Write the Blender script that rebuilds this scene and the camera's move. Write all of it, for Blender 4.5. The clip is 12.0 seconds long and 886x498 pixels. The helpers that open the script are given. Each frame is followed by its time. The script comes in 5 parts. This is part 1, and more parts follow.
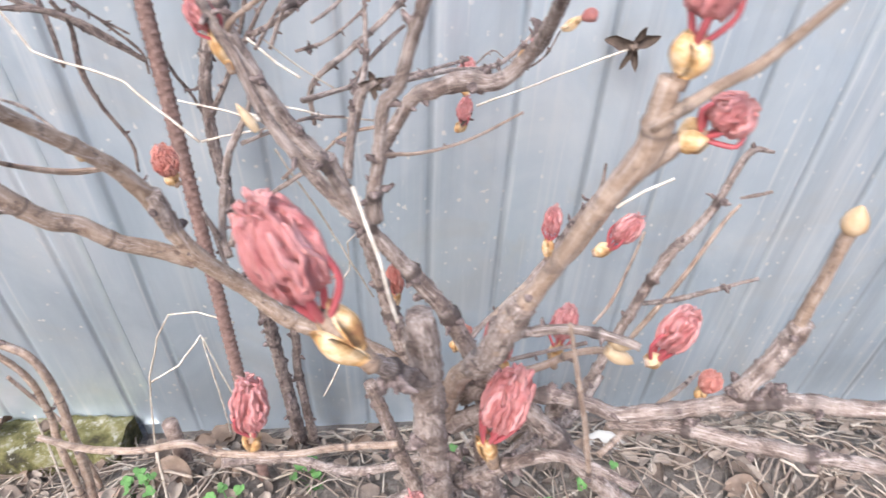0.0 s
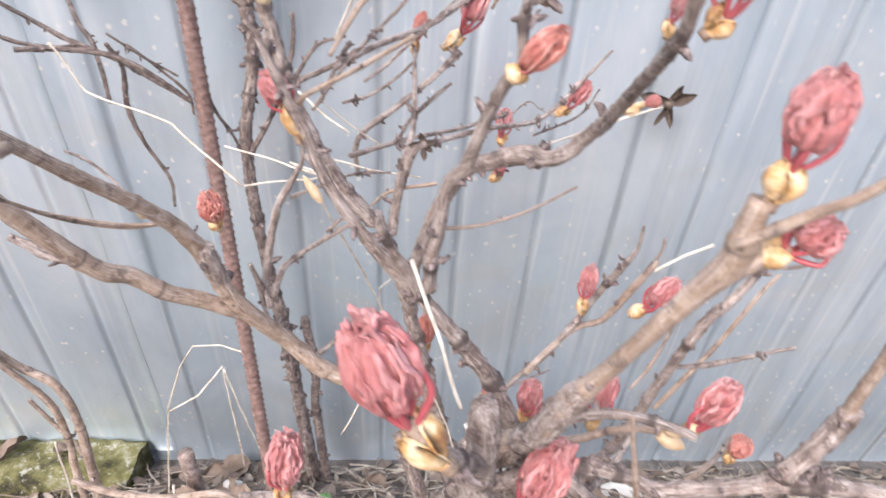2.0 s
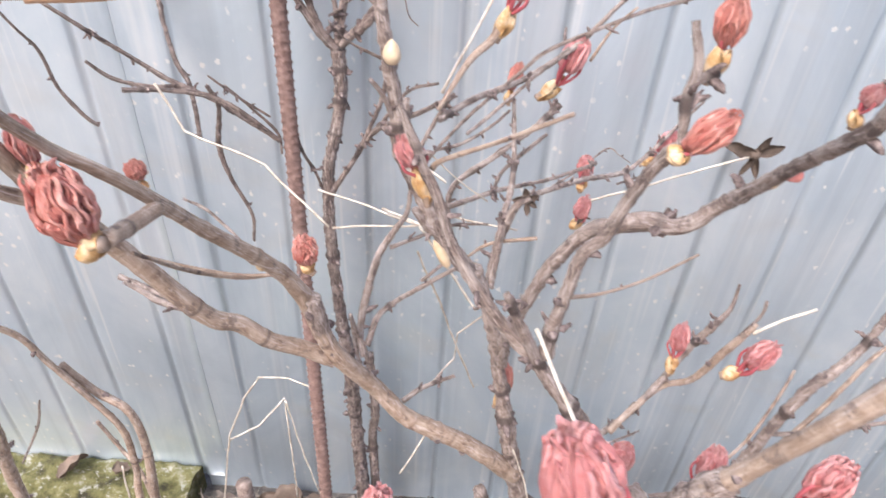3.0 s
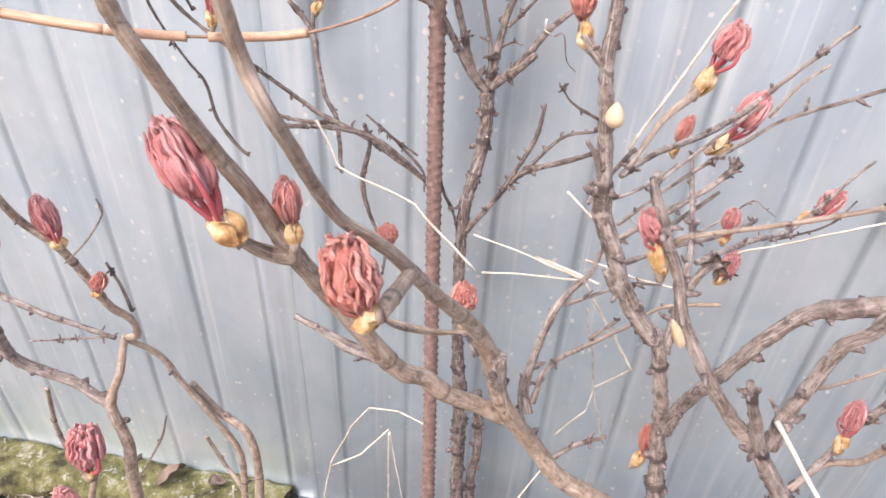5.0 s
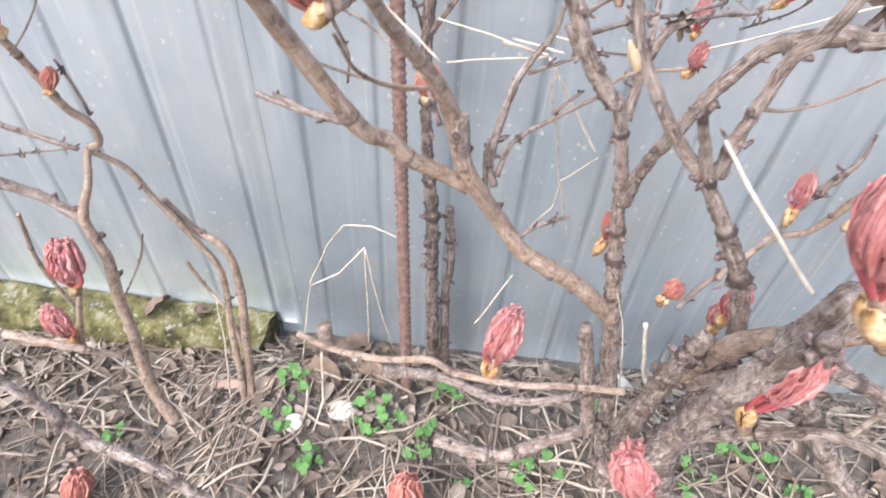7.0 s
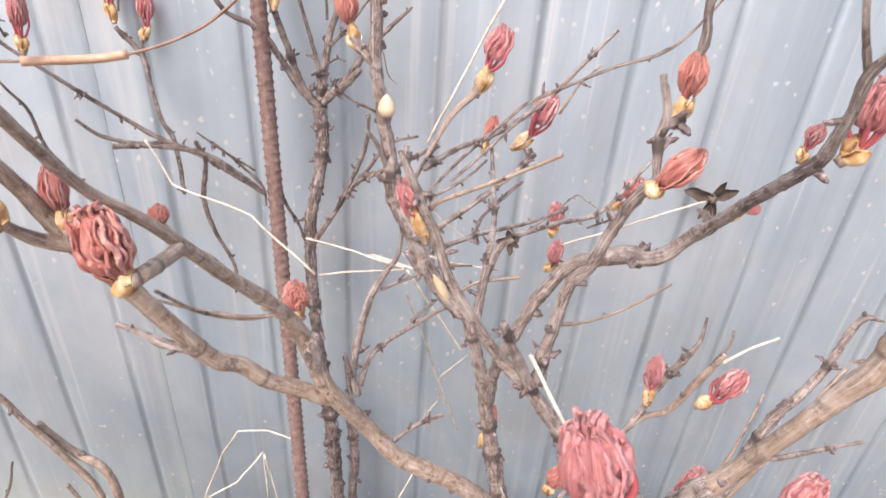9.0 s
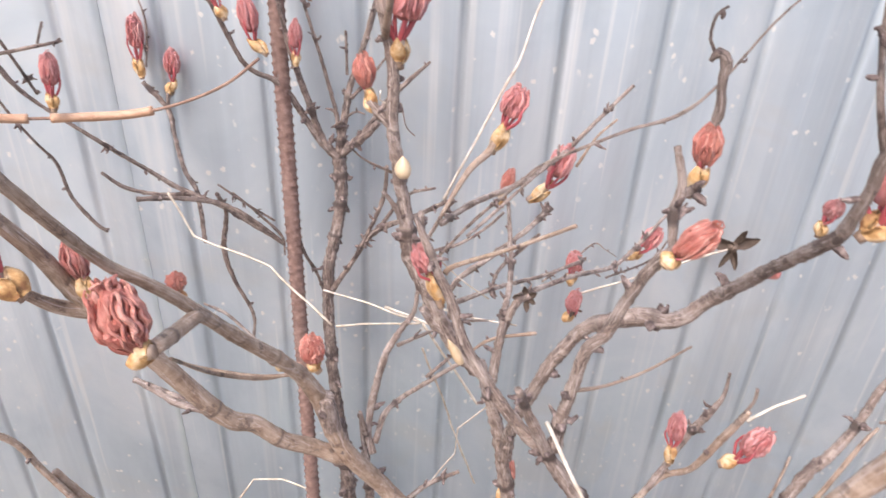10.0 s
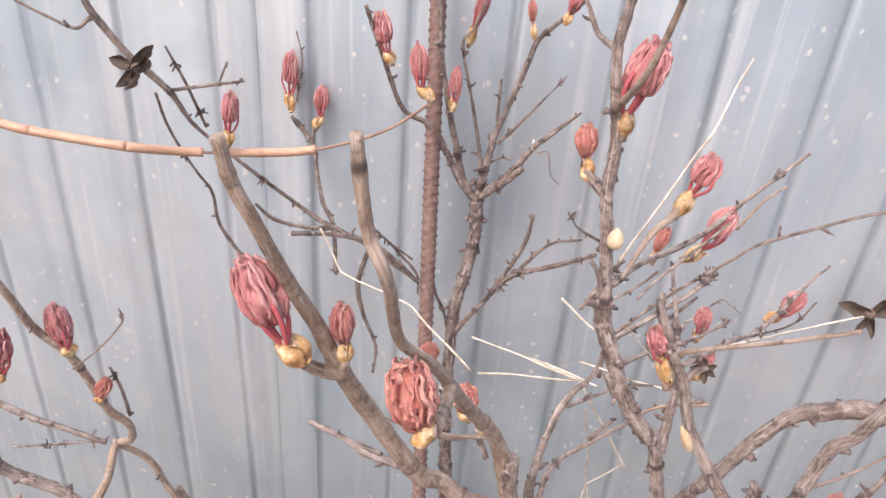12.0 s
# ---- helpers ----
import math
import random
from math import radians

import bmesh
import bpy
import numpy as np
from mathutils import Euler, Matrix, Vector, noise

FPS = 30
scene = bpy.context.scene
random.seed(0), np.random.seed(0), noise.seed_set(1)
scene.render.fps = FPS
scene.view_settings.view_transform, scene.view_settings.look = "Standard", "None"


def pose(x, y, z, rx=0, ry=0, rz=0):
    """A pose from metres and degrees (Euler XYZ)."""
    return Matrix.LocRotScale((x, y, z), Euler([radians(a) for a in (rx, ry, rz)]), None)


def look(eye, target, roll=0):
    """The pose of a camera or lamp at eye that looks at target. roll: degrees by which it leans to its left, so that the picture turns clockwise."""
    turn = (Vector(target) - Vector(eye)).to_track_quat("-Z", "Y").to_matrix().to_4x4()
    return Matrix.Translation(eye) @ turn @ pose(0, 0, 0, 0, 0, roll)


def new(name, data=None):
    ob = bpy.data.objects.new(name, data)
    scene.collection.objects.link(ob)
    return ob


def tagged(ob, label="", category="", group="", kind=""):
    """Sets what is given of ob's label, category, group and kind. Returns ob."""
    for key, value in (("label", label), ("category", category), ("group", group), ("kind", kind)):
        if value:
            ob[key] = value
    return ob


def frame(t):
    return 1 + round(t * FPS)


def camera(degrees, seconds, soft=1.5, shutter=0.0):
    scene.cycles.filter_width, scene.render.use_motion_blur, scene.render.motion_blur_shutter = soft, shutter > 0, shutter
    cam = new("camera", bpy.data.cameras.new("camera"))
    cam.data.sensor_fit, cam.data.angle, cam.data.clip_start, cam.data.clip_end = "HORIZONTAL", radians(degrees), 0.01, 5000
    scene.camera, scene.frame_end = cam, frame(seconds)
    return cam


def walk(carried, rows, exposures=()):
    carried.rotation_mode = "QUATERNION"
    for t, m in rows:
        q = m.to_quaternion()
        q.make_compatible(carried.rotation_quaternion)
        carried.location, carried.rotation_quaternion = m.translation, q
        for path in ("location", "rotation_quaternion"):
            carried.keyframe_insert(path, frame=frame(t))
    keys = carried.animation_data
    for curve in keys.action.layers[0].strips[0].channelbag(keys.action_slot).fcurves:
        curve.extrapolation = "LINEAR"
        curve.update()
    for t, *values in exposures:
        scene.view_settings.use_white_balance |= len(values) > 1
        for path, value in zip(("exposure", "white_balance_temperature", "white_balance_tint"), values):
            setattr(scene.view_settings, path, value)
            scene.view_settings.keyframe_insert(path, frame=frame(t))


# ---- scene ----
cam = camera(69.4, 12.0, shutter=0.5)
PATH = [
    (0, (0.007, 0.003, 0.989), (0.03, 1.499, -0.338), 2.4),
    (0.5, (-0.011, 0.006, 0.991), (-0.039, 1.504, -0.335), 2.8),
    (1, (-0.008, 0.006, 0.992), (-0.02, 1.504, -0.332), 3.4),
    (1.5, (0.001, 0.007, 0.998), (0.017, 1.529, -0.299), 3.5),
    (2, (-0.015, 0.015, 1.006), (-0.026, 1.561, -0.262), 4.1),
    (2.5, (-0.04, 0.023, 1.012), (-0.133, 1.587, -0.23), 4.3),
    (3, (-0.055, 0.026, 1.015), (-0.191, 1.612, -0.196), 3.6),
    (3.5, (-0.078, 0.031, 1.016), (-0.292, 1.645, -0.146), 3.4),
    (3.7, (-0.088, 0.034, 1.015), (-0.302, 1.622, -0.182), 4.2),
    (5.3, (-0.134, 0.032, 1.023), (-0.475, 1.624, -0.138), 2.9),
    (5.5, (-0.136, 0.032, 1.023), (-0.476, 1.623, -0.139), 3.0),
    (6, (-0.128, 0.025, 1.015), (-0.397, 1.585, -0.208), 3.4),
    (6.5, (-0.122, 0.004, 0.988), (-0.329, 1.358, -0.469), 3.3),
    (6.7, (-0.119, 0.0, 0.984), (-0.319, 1.293, -0.528), 3.5),
    (8.3, (-0.082, -0.004, 1.015), (-0.132, 1.63, -0.137), 4.7),
    (8.5, (-0.079, -0.002, 1.019), (-0.129, 1.647, -0.111), 4.9),
    (9, (-0.068, 0.001, 1.02), (-0.111, 1.694, -0.045), 4.1),
    (9.5, (-0.063, 0.002, 1.027), (-0.132, 1.731, 0.025), 3.2),
    (10, (-0.067, 0.008, 1.031), (-0.18, 1.753, 0.06), 3.1),
    (10.5, (-0.078, 0.01, 1.037), (-0.281, 1.763, 0.097), 3.5),
    (11, (-0.112, 0.008, 1.043), (-0.327, 1.768, 0.12), 3.8),
    (11.5, (-0.15, 0.008, 1.044), (-0.422, 1.759, 0.115), 4.0),
    (12, (-0.157, 0.008, 1.048), (-0.408, 1.762, 0.119), 4.8),
]
EXPOSURES = [(0, 0.95, 6150, 10), (3, 0.94, 6300, 12), (5.5, 0.93, 6450, 13), (6.5, 0.98, 6150, 9), (8.5, 0.91, 6400, 12), (12, 0.7, 6600, 15)]
walk(cam, [(t, look(eye, target, roll)) for t, eye, target, roll in PATH], EXPOSURES)

# ---- light ----
world = bpy.data.worlds.new("world")
scene.world = world
world.use_nodes = True
wn = world.node_tree
sky = wn.nodes.new("ShaderNodeTexSky")
sky.sky_type, sky.sun_disc = "NISHITA", False
sky.sun_elevation, sky.sun_rotation = radians(48), radians(200)
sky.air_density, sky.dust_density, sky.ozone_density = 1.0, 4.0, 1.1
wn.nodes["Background"].inputs["Strength"].default_value = 0.15
wn.links.new(sky.outputs["Color"], wn.nodes["Background"].inputs["Color"])
sun = new("sun", bpy.data.lights.new("sun", "SUN"))
sun.data.energy, sun.data.angle, sun.data.color = 1.5, radians(18), (1.0, 0.98, 0.96)
sun.matrix_world = look((-0.6, -1.6, 2.4), (0, 0, 0))


# ---- materials ----
class Nodes:
    """Short hand for one node material."""

    def __init__(self, name, rough=0.7, metal=0.0):
        self.m = bpy.data.materials.new(name)
        self.m.use_nodes = True
        self.t = self.m.node_tree
        self.b = self.t.nodes["Principled BSDF"]
        self.b.inputs["Roughness"].default_value, self.b.inputs["Metallic"].default_value = rough, metal
        self.place = self.t.nodes.new("ShaderNodeTexCoord").outputs["Object"]

    def node(self, kind, **values):
        n = self.t.nodes.new(kind)
        for key, value in values.items():
            n.inputs[key].default_value = value
        return n

    def stretched(self, sx, sy, sz):
        n = self.node("ShaderNodeMapping", Scale=(sx, sy, sz))
        self.t.links.new(self.place, n.inputs["Vector"])
        return n.outputs["Vector"]

    def noise(self, scale, detail=4.0, rough=0.6, at=None, distort=0.0):
        n = self.node("ShaderNodeTexNoise", Scale=scale, Detail=detail, Roughness=rough, Distortion=distort)
        self.t.links.new(at or self.place, n.inputs["Vector"])
        return n.outputs["Fac"]

    def grain(self, scale, detail=4.0, rough=0.6, distort=0.0):
        n = self.t.nodes.new("ShaderNodeAttribute")
        n.attribute_name = "grain"
        return self.noise(scale, detail, rough, n.outputs["Vector"], distort)

    def ramp(self, fac, stops):
        n = self.t.nodes.new("ShaderNodeValToRGB")
        while len(n.color_ramp.elements) < len(stops):
            n.color_ramp.elements.new(0.5)
        for e, (at, c) in zip(n.color_ramp.elements, stops):
            e.position, e.color = at, (*c, 1)
        self.t.links.new(fac, n.inputs["Fac"])
        return n.outputs["Color"]

    def mix(self, fac, a, b, how="MIX"):
        n = self.t.nodes.new("ShaderNodeMix")
        n.data_type, n.blend_type = "RGBA", how
        for socket, value in ((n.inputs[0], fac), (n.inputs[6], a), (n.inputs[7], b)):
            if isinstance(value, (int, float)):
                socket.default_value = value
            elif isinstance(value, tuple):
                socket.default_value = (*value, 1)
            else:
                self.t.links.new(value, socket)
        return n.outputs[2]

    def number(self, fac, lo, hi, a, b):
        n = self.node("ShaderNodeMapRange")
        for key, value in (("From Min", lo), ("From Max", hi), ("To Min", a), ("To Max", b)):
            n.inputs[key].default_value = value
        self.t.links.new(fac, n.inputs["Value"])
        return n.outputs["Result"]

    def island(self):
        return self.t.nodes.new("ShaderNodeNewGeometry").outputs["Random Per Island"]

    def each(self):
        return self.t.nodes.new("ShaderNodeObjectInfo").outputs["Random"]

    def colour(self, c):
        if isinstance(c, tuple):
            self.b.inputs["Base Color"].default_value = (*c, 1)
        else:
            self.t.links.new(c, self.b.inputs["Base Color"])

    def set(self, key, value):
        if isinstance(value, (int, float)):
            self.b.inputs[key].default_value = value
        else:
            self.t.links.new(value, self.b.inputs[key])

    def bump(self, height, strength, distance):
        n = self.node("ShaderNodeBump", Strength=strength, Distance=distance)
        self.t.links.new(height, n.inputs["Height"])
        self.t.links.new(n.outputs["Normal"], self.b.inputs["Normal"])


def bark(name, dark, mid, light, relief, flake, streak, gloss):
    n = Nodes(name, 0.8)
    fibre, strand, broad = n.grain(1.5, 6, 0.7, 0.6), n.grain(5.5, 5, 0.7), n.noise(70, 5, 0.75, distort=1.0)
    c = n.ramp(broad, [(0.38, dark), (0.46, mid), (0.6, light)])
    c = n.mix(0.4, c, n.ramp(fibre, [(0.38, dark), (0.48, mid), (0.6, light)]))
    patch = n.grain(0.9, 5, 0.75, 1.4)
    c = n.mix(n.number(patch, 0.54, 0.6, 0, flake), c, (0.66, 0.565, 0.52))
    c = n.mix(n.number(strand, 0.57, 0.63, 0, streak), c, dark)
    c = n.mix(n.number(n.noise(95, 5, 0.75), 0.57, 0.62, 0, streak + 0.15), c, (0.07, 0.05, 0.048))
    c = n.mix(n.number(n.each(), 0, 1, 0, 0.2), c, (0.25, 0.175, 0.145))
    scar = n.t.nodes.new("ShaderNodeAttribute")
    scar.attribute_name = "scar"
    n.colour(n.mix(n.number(n.mix(0.45, scar.outputs["Fac"], broad), 0.28, 0.48, 0, 0.85), c, (0.055, 0.037, 0.033)))
    n.set("Roughness", n.number(fibre, 0.3, 0.7, gloss, gloss + 0.35))
    n.bump(n.mix(0.5, fibre, n.mix(0.5, strand, patch)), relief, 0.0022)
    return n.m


old_bark = bark("weathered bark", (0.05, 0.034, 0.029), (0.215, 0.152, 0.126), (0.57, 0.475, 0.425), 0.9, 0.85, 0.65, 0.45)
dark_bark = bark("dark twig bark", (0.026, 0.018, 0.016), (0.13, 0.09, 0.077), (0.42, 0.33, 0.29), 1.0, 0.6, 0.75, 0.45)
young_bark = bark("tan shoot bark", (0.14, 0.086, 0.06), (0.32, 0.222, 0.16), (0.54, 0.42, 0.335), 0.55, 0.6, 0.42, 0.35)


n = Nodes("dead bud knobs", 0.9)
n.colour(n.ramp(n.noise(300, 5, 0.7), [(0.35, (0.06, 0.044, 0.041)), (0.5, (0.17, 0.125, 0.115)), (0.68, (0.4, 0.32, 0.3))]))
n.bump(n.noise(600, 4, 0.7), 0.8, 0.0015)
dead_knob = n.m


def leafy(name, dark, mid, light):
    n = Nodes(name, 0.5)
    c = n.ramp(n.island(), [(0.0, dark), (0.5, mid), (1.0, light)])
    c = n.mix(n.number(n.noise(160, 4, 0.6), 0.35, 0.7, 0, 0.5), c, light)
    c = n.mix(n.number(n.each(), 0, 1, 0, 0.3), c, mid)
    n.colour(c)
    n.set("Subsurface Weight", 0.15)
    n.b.inputs["Subsurface Radius"].default_value = (0.004, 0.0015, 0.001)
    n.set("Roughness", n.number(n.noise(300), 0.3, 0.7, 0.42, 0.62))
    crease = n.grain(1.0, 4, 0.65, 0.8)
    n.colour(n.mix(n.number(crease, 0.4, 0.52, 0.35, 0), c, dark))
    n.bump(crease, 1.0, 0.0025)
    return n.m


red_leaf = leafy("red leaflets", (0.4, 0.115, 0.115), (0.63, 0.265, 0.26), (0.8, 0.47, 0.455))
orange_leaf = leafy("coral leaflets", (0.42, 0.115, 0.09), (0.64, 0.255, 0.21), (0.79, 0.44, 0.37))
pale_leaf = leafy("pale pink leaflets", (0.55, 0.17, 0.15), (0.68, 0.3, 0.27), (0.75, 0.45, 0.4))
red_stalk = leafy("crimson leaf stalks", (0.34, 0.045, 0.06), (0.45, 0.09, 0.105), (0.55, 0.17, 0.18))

n = Nodes("bud scale", 0.5)
c = n.ramp(n.noise(130, 5, 0.65), [(0.36, (0.3, 0.14, 0.06)), (0.47, (0.52, 0.3, 0.12)), (0.62, (0.74, 0.56, 0.36))])
n.colour(n.mix(n.number(n.noise(220, 4), 0.6, 0.7, 0, 0.5), c, (0.3, 0.16, 0.08)))
n.bump(n.noise(500, 3), 0.4, 0.0006)
bud_scale = n.m

n = Nodes("cream bud", 0.45)
n.colour(n.ramp(n.noise(80, 3), [(0.35, (0.42, 0.27, 0.14)), (0.65, (0.64, 0.5, 0.34))]))
cream_bud = n.m

n = Nodes("dry straw", 0.65)
c = n.ramp(n.noise(110, 5), [(0.33, (0.36, 0.29, 0.23)), (0.5, (0.62, 0.55, 0.47)), (0.65, (0.78, 0.73, 0.66))])
n.colour(n.mix(n.number(n.each(), 0, 1, 0, 0.4), c, (0.45, 0.36, 0.27)))
straw_skin = n.m

n = Nodes("reed", 0.45)
along = n.noise(1, 5, 0.7, n.stretched(25, 400, 400))
c = n.ramp(along, [(0.3, (0.4, 0.22, 0.14)), (0.7, (0.57, 0.365, 0.245))])
n.colour(n.mix(n.number(n.noise(30, 3), 0.55, 0.7, 0, 0.5), c, (0.43, 0.22, 0.13)))
reed_skin = n.m

n = Nodes("reed core", 0.7)
n.colour(n.ramp(n.noise(90, 4), [(0.3, (0.2, 0.12, 0.09)), (0.7, (0.36, 0.23, 0.17))]))
reed_core = n.m

n = Nodes("rusty steel", 0.75, 0.1)
c = n.ramp(n.noise(150, 6, 0.7), [(0.35, (0.115, 0.066, 0.055)), (0.5, (0.205, 0.124, 0.104)), (0.66, (0.3, 0.2, 0.172))])
n.colour(n.mix(n.number(n.noise(25, 3), 0.4, 0.7, 0, 0.5), c, (0.215, 0.138, 0.116)))
n.bump(n.noise(700, 4, 0.7), 0.5, 0.0008)
rust = n.m

n = Nodes("galvanised sheet", 0.35, 0.7)
drip = n.noise(1, 3, 0.5, n.stretched(48, 48, 1.5))
broad = n.noise(6, 5, 0.6, n.stretched(1, 1, 0.6), 0.8)
c = n.ramp(broad, [(0.3, (0.54, 0.63, 0.71)), (0.5, (0.655, 0.74, 0.815)), (0.7, (0.775, 0.835, 0.885))])
# large faint patches: blurred reflections of the surroundings, painted into the colour
c = n.mix(n.number(n.noise(4, 4, 0.6, distort=1.2), 0.54, 0.66, 0, 0.4), c, (0.68, 0.69, 0.68))
c = n.mix(n.number(drip, 0.56, 0.7, 0, 0.6), c, (0.86, 0.89, 0.92))
c = n.mix(n.number(n.noise(1, 5, 0.6, n.stretched(16, 16, 0.5)), 0.52, 0.68, 0, 0.5), c, (0.45, 0.52, 0.59))
c = n.mix(n.number(n.noise(1, 2, 0.4, n.stretched(120, 120, 3)), 0.65, 0.73, 0, 0.4), c, (0.93, 0.94, 0.95))
spot = n.node("ShaderNodeTexVoronoi", Scale=60.0)
n.t.links.new(n.stretched(1, 1, 0.8), spot.inputs["Vector"])
dots = n.number(n.mix(0.35, spot.outputs["Distance"], n.noise(160, 3)), 0.24, 0.28, 1, 0)
few = n.number(n.noise(7, 4, 0.65), 0.45, 0.52, 0, 1)
c = n.mix(n.mix(1.0, dots, few, "MULTIPLY"), c, (0.92, 0.93, 0.94))
splash = n.number(n.noise(1, 7, 0.8, n.stretched(34, 34, 17), 1.5), 0.61, 0.66, 0, 0.8)
c = n.mix(n.mix(1.0, splash, n.number(n.noise(5, 3), 0.5, 0.58, 0, 1), "MULTIPLY"), c, (0.9, 0.915, 0.93))
# shade of the pressed grooves, put into the colour as patchy dark blue-grey
groove_shade = n.t.nodes.new("ShaderNodeAttribute")
groove_shade.attribute_name = "groove_shade"
c = n.mix(n.mix(1.0, groove_shade.outputs["Fac"], n.number(n.noise(1, 4, 0.6, n.stretched(12, 12, 3)), 0.35, 0.65, 0.12, 0.72), "MULTIPLY"), c, (0.3, 0.35, 0.4))
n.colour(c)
n.set("Roughness", n.number(n.noise(1, 3, 0.5, n.stretched(40, 40, 2)), 0.3, 0.7, 0.28, 0.44))
n.bump(n.noise(3.2, 3, 0.5, n.stretched(1.6, 1.6, 0.7)), 0.25, 0.012)
sheet_metal = n.m

n = Nodes("soil", 0.95)
c = n.ramp(n.noise(60, 8, 0.75), [(0.3, (0.07, 0.06, 0.052)), (0.5, (0.18, 0.15, 0.13)), (0.7, (0.36, 0.32, 0.285))])
n.colour(n.mix(n.number(n.noise(9, 3), 0.45, 0.65, 0, 0.5), c, (0.28, 0.245, 0.22)))
n.bump(n.noise(220, 8, 0.75), 1.0, 0.006)
soil = n.m

n = Nodes("mossy concrete", 0.95)
c = n.ramp(n.noise(28, 6, 0.7), [(0.36, (0.05, 0.043, 0.022)), (0.45, (0.13, 0.12, 0.045)), (0.56, (0.23, 0.21, 0.085)), (0.66, (0.42, 0.4, 0.32))])
c = n.mix(n.number(n.noise(70, 5, 0.7), 0.58, 0.64, 0, 0.8), c, (0.5, 0.48, 0.42))
n.colour(c)
n.bump(n.noise(120, 8, 0.75), 1.0, 0.006)
mossy = n.m


def plain(name, stops, scale, rough=0.8, island=True):
    n = Nodes(name, rough)
    c = n.ramp(n.noise(scale, 5, 0.65), stops)
    if island:
        c = n.mix(0.55, c, n.ramp(n.island(), stops))
    n.colour(c)
    n.bump(n.noise(scale * 6, 4), 0.5, 0.001)
    return n.m


litter_skin = plain("leaf litter", [(0.2, (0.085, 0.06, 0.048)), (0.5, (0.22, 0.172, 0.142)), (0.8, (0.42, 0.355, 0.3))], 80)
dead_leaf_skin = plain("dead leaves", [(0.2, (0.08, 0.052, 0.04)), (0.5, (0.2, 0.14, 0.105)), (0.8, (0.34, 0.26, 0.2))], 80)
stalk_skin = plain("litter stalks", [(0.2, (0.16, 0.115, 0.09)), (0.5, (0.33, 0.26, 0.21)), (0.8, (0.62, 0.54, 0.45))], 60)
weed_skin = plain("weed leaves", [(0.2, (0.05, 0.12, 0.03)), (0.5, (0.1, 0.24, 0.06)), (0.8, (0.2, 0.36, 0.12))], 90, 0.55)
stone_skin = plain("pale stone", [(0.2, (0.4, 0.36, 0.32)), (0.6, (0.62, 0.58, 0.53)), (0.9, (0.72, 0.7, 0.66))], 60)
wood_skin = plain("old wood", [(0.2, (0.3, 0.19, 0.14)), (0.6, (0.46, 0.32, 0.25)), (0.9, (0.55, 0.42, 0.34))], 40)
pod_skin = plain("dry seed pod", [(0.2, (0.05, 0.034, 0.026)), (0.5, (0.14, 0.1, 0.078)), (0.8, (0.3, 0.23, 0.185))], 120)


# ---- shape helpers ----
def mesh(name, verts, faces, mat, smooth=True):
    me = bpy.data.meshes.new(name)
    me.from_pydata(verts, [], faces)
    if smooth:
        me.polygons.foreach_set("use_smooth", [True] * len(me.polygons))
    me.materials.append(mat)
    return me


def grained(me, rows, scars=None):
    """Keeps, for each vertex, a place round and along its limb for the grain of the skin, and how scarred it is."""
    if scars is not None:
        me.attributes.new("scar", "FLOAT", "POINT").data.foreach_set("value", np.array(scars, float))
    a = me.attributes.new("grain", "FLOAT_VECTOR", "POINT")
    a.data.foreach_set("vector", np.array(rows, float).ravel())
    return me


def part(name, me, parent, label=""):
    """One mesh under a thing, or under a part of it, left where it stands."""
    ob = new(name, me)
    ob.parent = parent
    if not parent.parent:
        ob.matrix_parent_inverse = Matrix.Translation(parent.location).inverted()
    return tagged(ob, label)


def spline(points, step):
    """Even points along a smooth line through the given rows of numbers."""
    p = np.array(points, float)
    p = np.vstack([2 * p[0] - p[1], p, 2 * p[-1] - p[-2]])
    out = []
    for a, b, c, d in zip(p, p[1:], p[2:], p[3:]):
        k = max(2, int(np.linalg.norm((c - b)[:3]) / step))
        for u in np.arange(k) / k:
            out.append(b + 0.5 * u * (c - a + u * (2 * a - 5 * b + 4 * c - d + u * (3 * (b - c) + d - a))))
    out.append(p[-2])
    return np.array(out)


def tube(rows, sides, radius, verts, faces, flat=1.0):
    """Adds a closed tube along rows x, y, z, r; radius(i, angle, r) gives its skin, flat presses it."""
    start, n = len(verts), len(rows)
    ways = np.gradient(rows[:, :3], axis=0)
    ways /= np.linalg.norm(ways, axis=1)[:, None] + 1e-12
    side = np.cross(ways[0], (0.3, 0.2, 1.0) if abs(ways[0][2]) < 0.9 else (1.0, 0.1, 0.2))
    for i in range(n):
        side = side - ways[i] * (side @ ways[i])
        side /= np.linalg.norm(side) + 1e-12
        other = np.cross(ways[i], side)
        for s in range(sides):
            a = 2 * math.pi * s / sides
            r = radius(i, a, rows[i, 3])
            verts.append(tuple(rows[i, :3] + r * (math.cos(a) * side + flat * math.sin(a) * other)))
    for i in range(n - 1):
        for s in range(sides):
            a, b = start + i * sides + s, start + i * sides + (s + 1) % sides
            faces.append((a, b, b + sides, a + sides))
    faces.append(tuple(range(start + sides - 1, start - 1, -1)))
    faces.append(tuple(range(start + (n - 1) * sides, start + n * sides)))


rng = random.Random(7)


def thing(name, at, label, category, group=""):
    ob = new(name)
    ob.empty_display_size, ob.location = 0.05, at
    return tagged(ob, label, category, group)


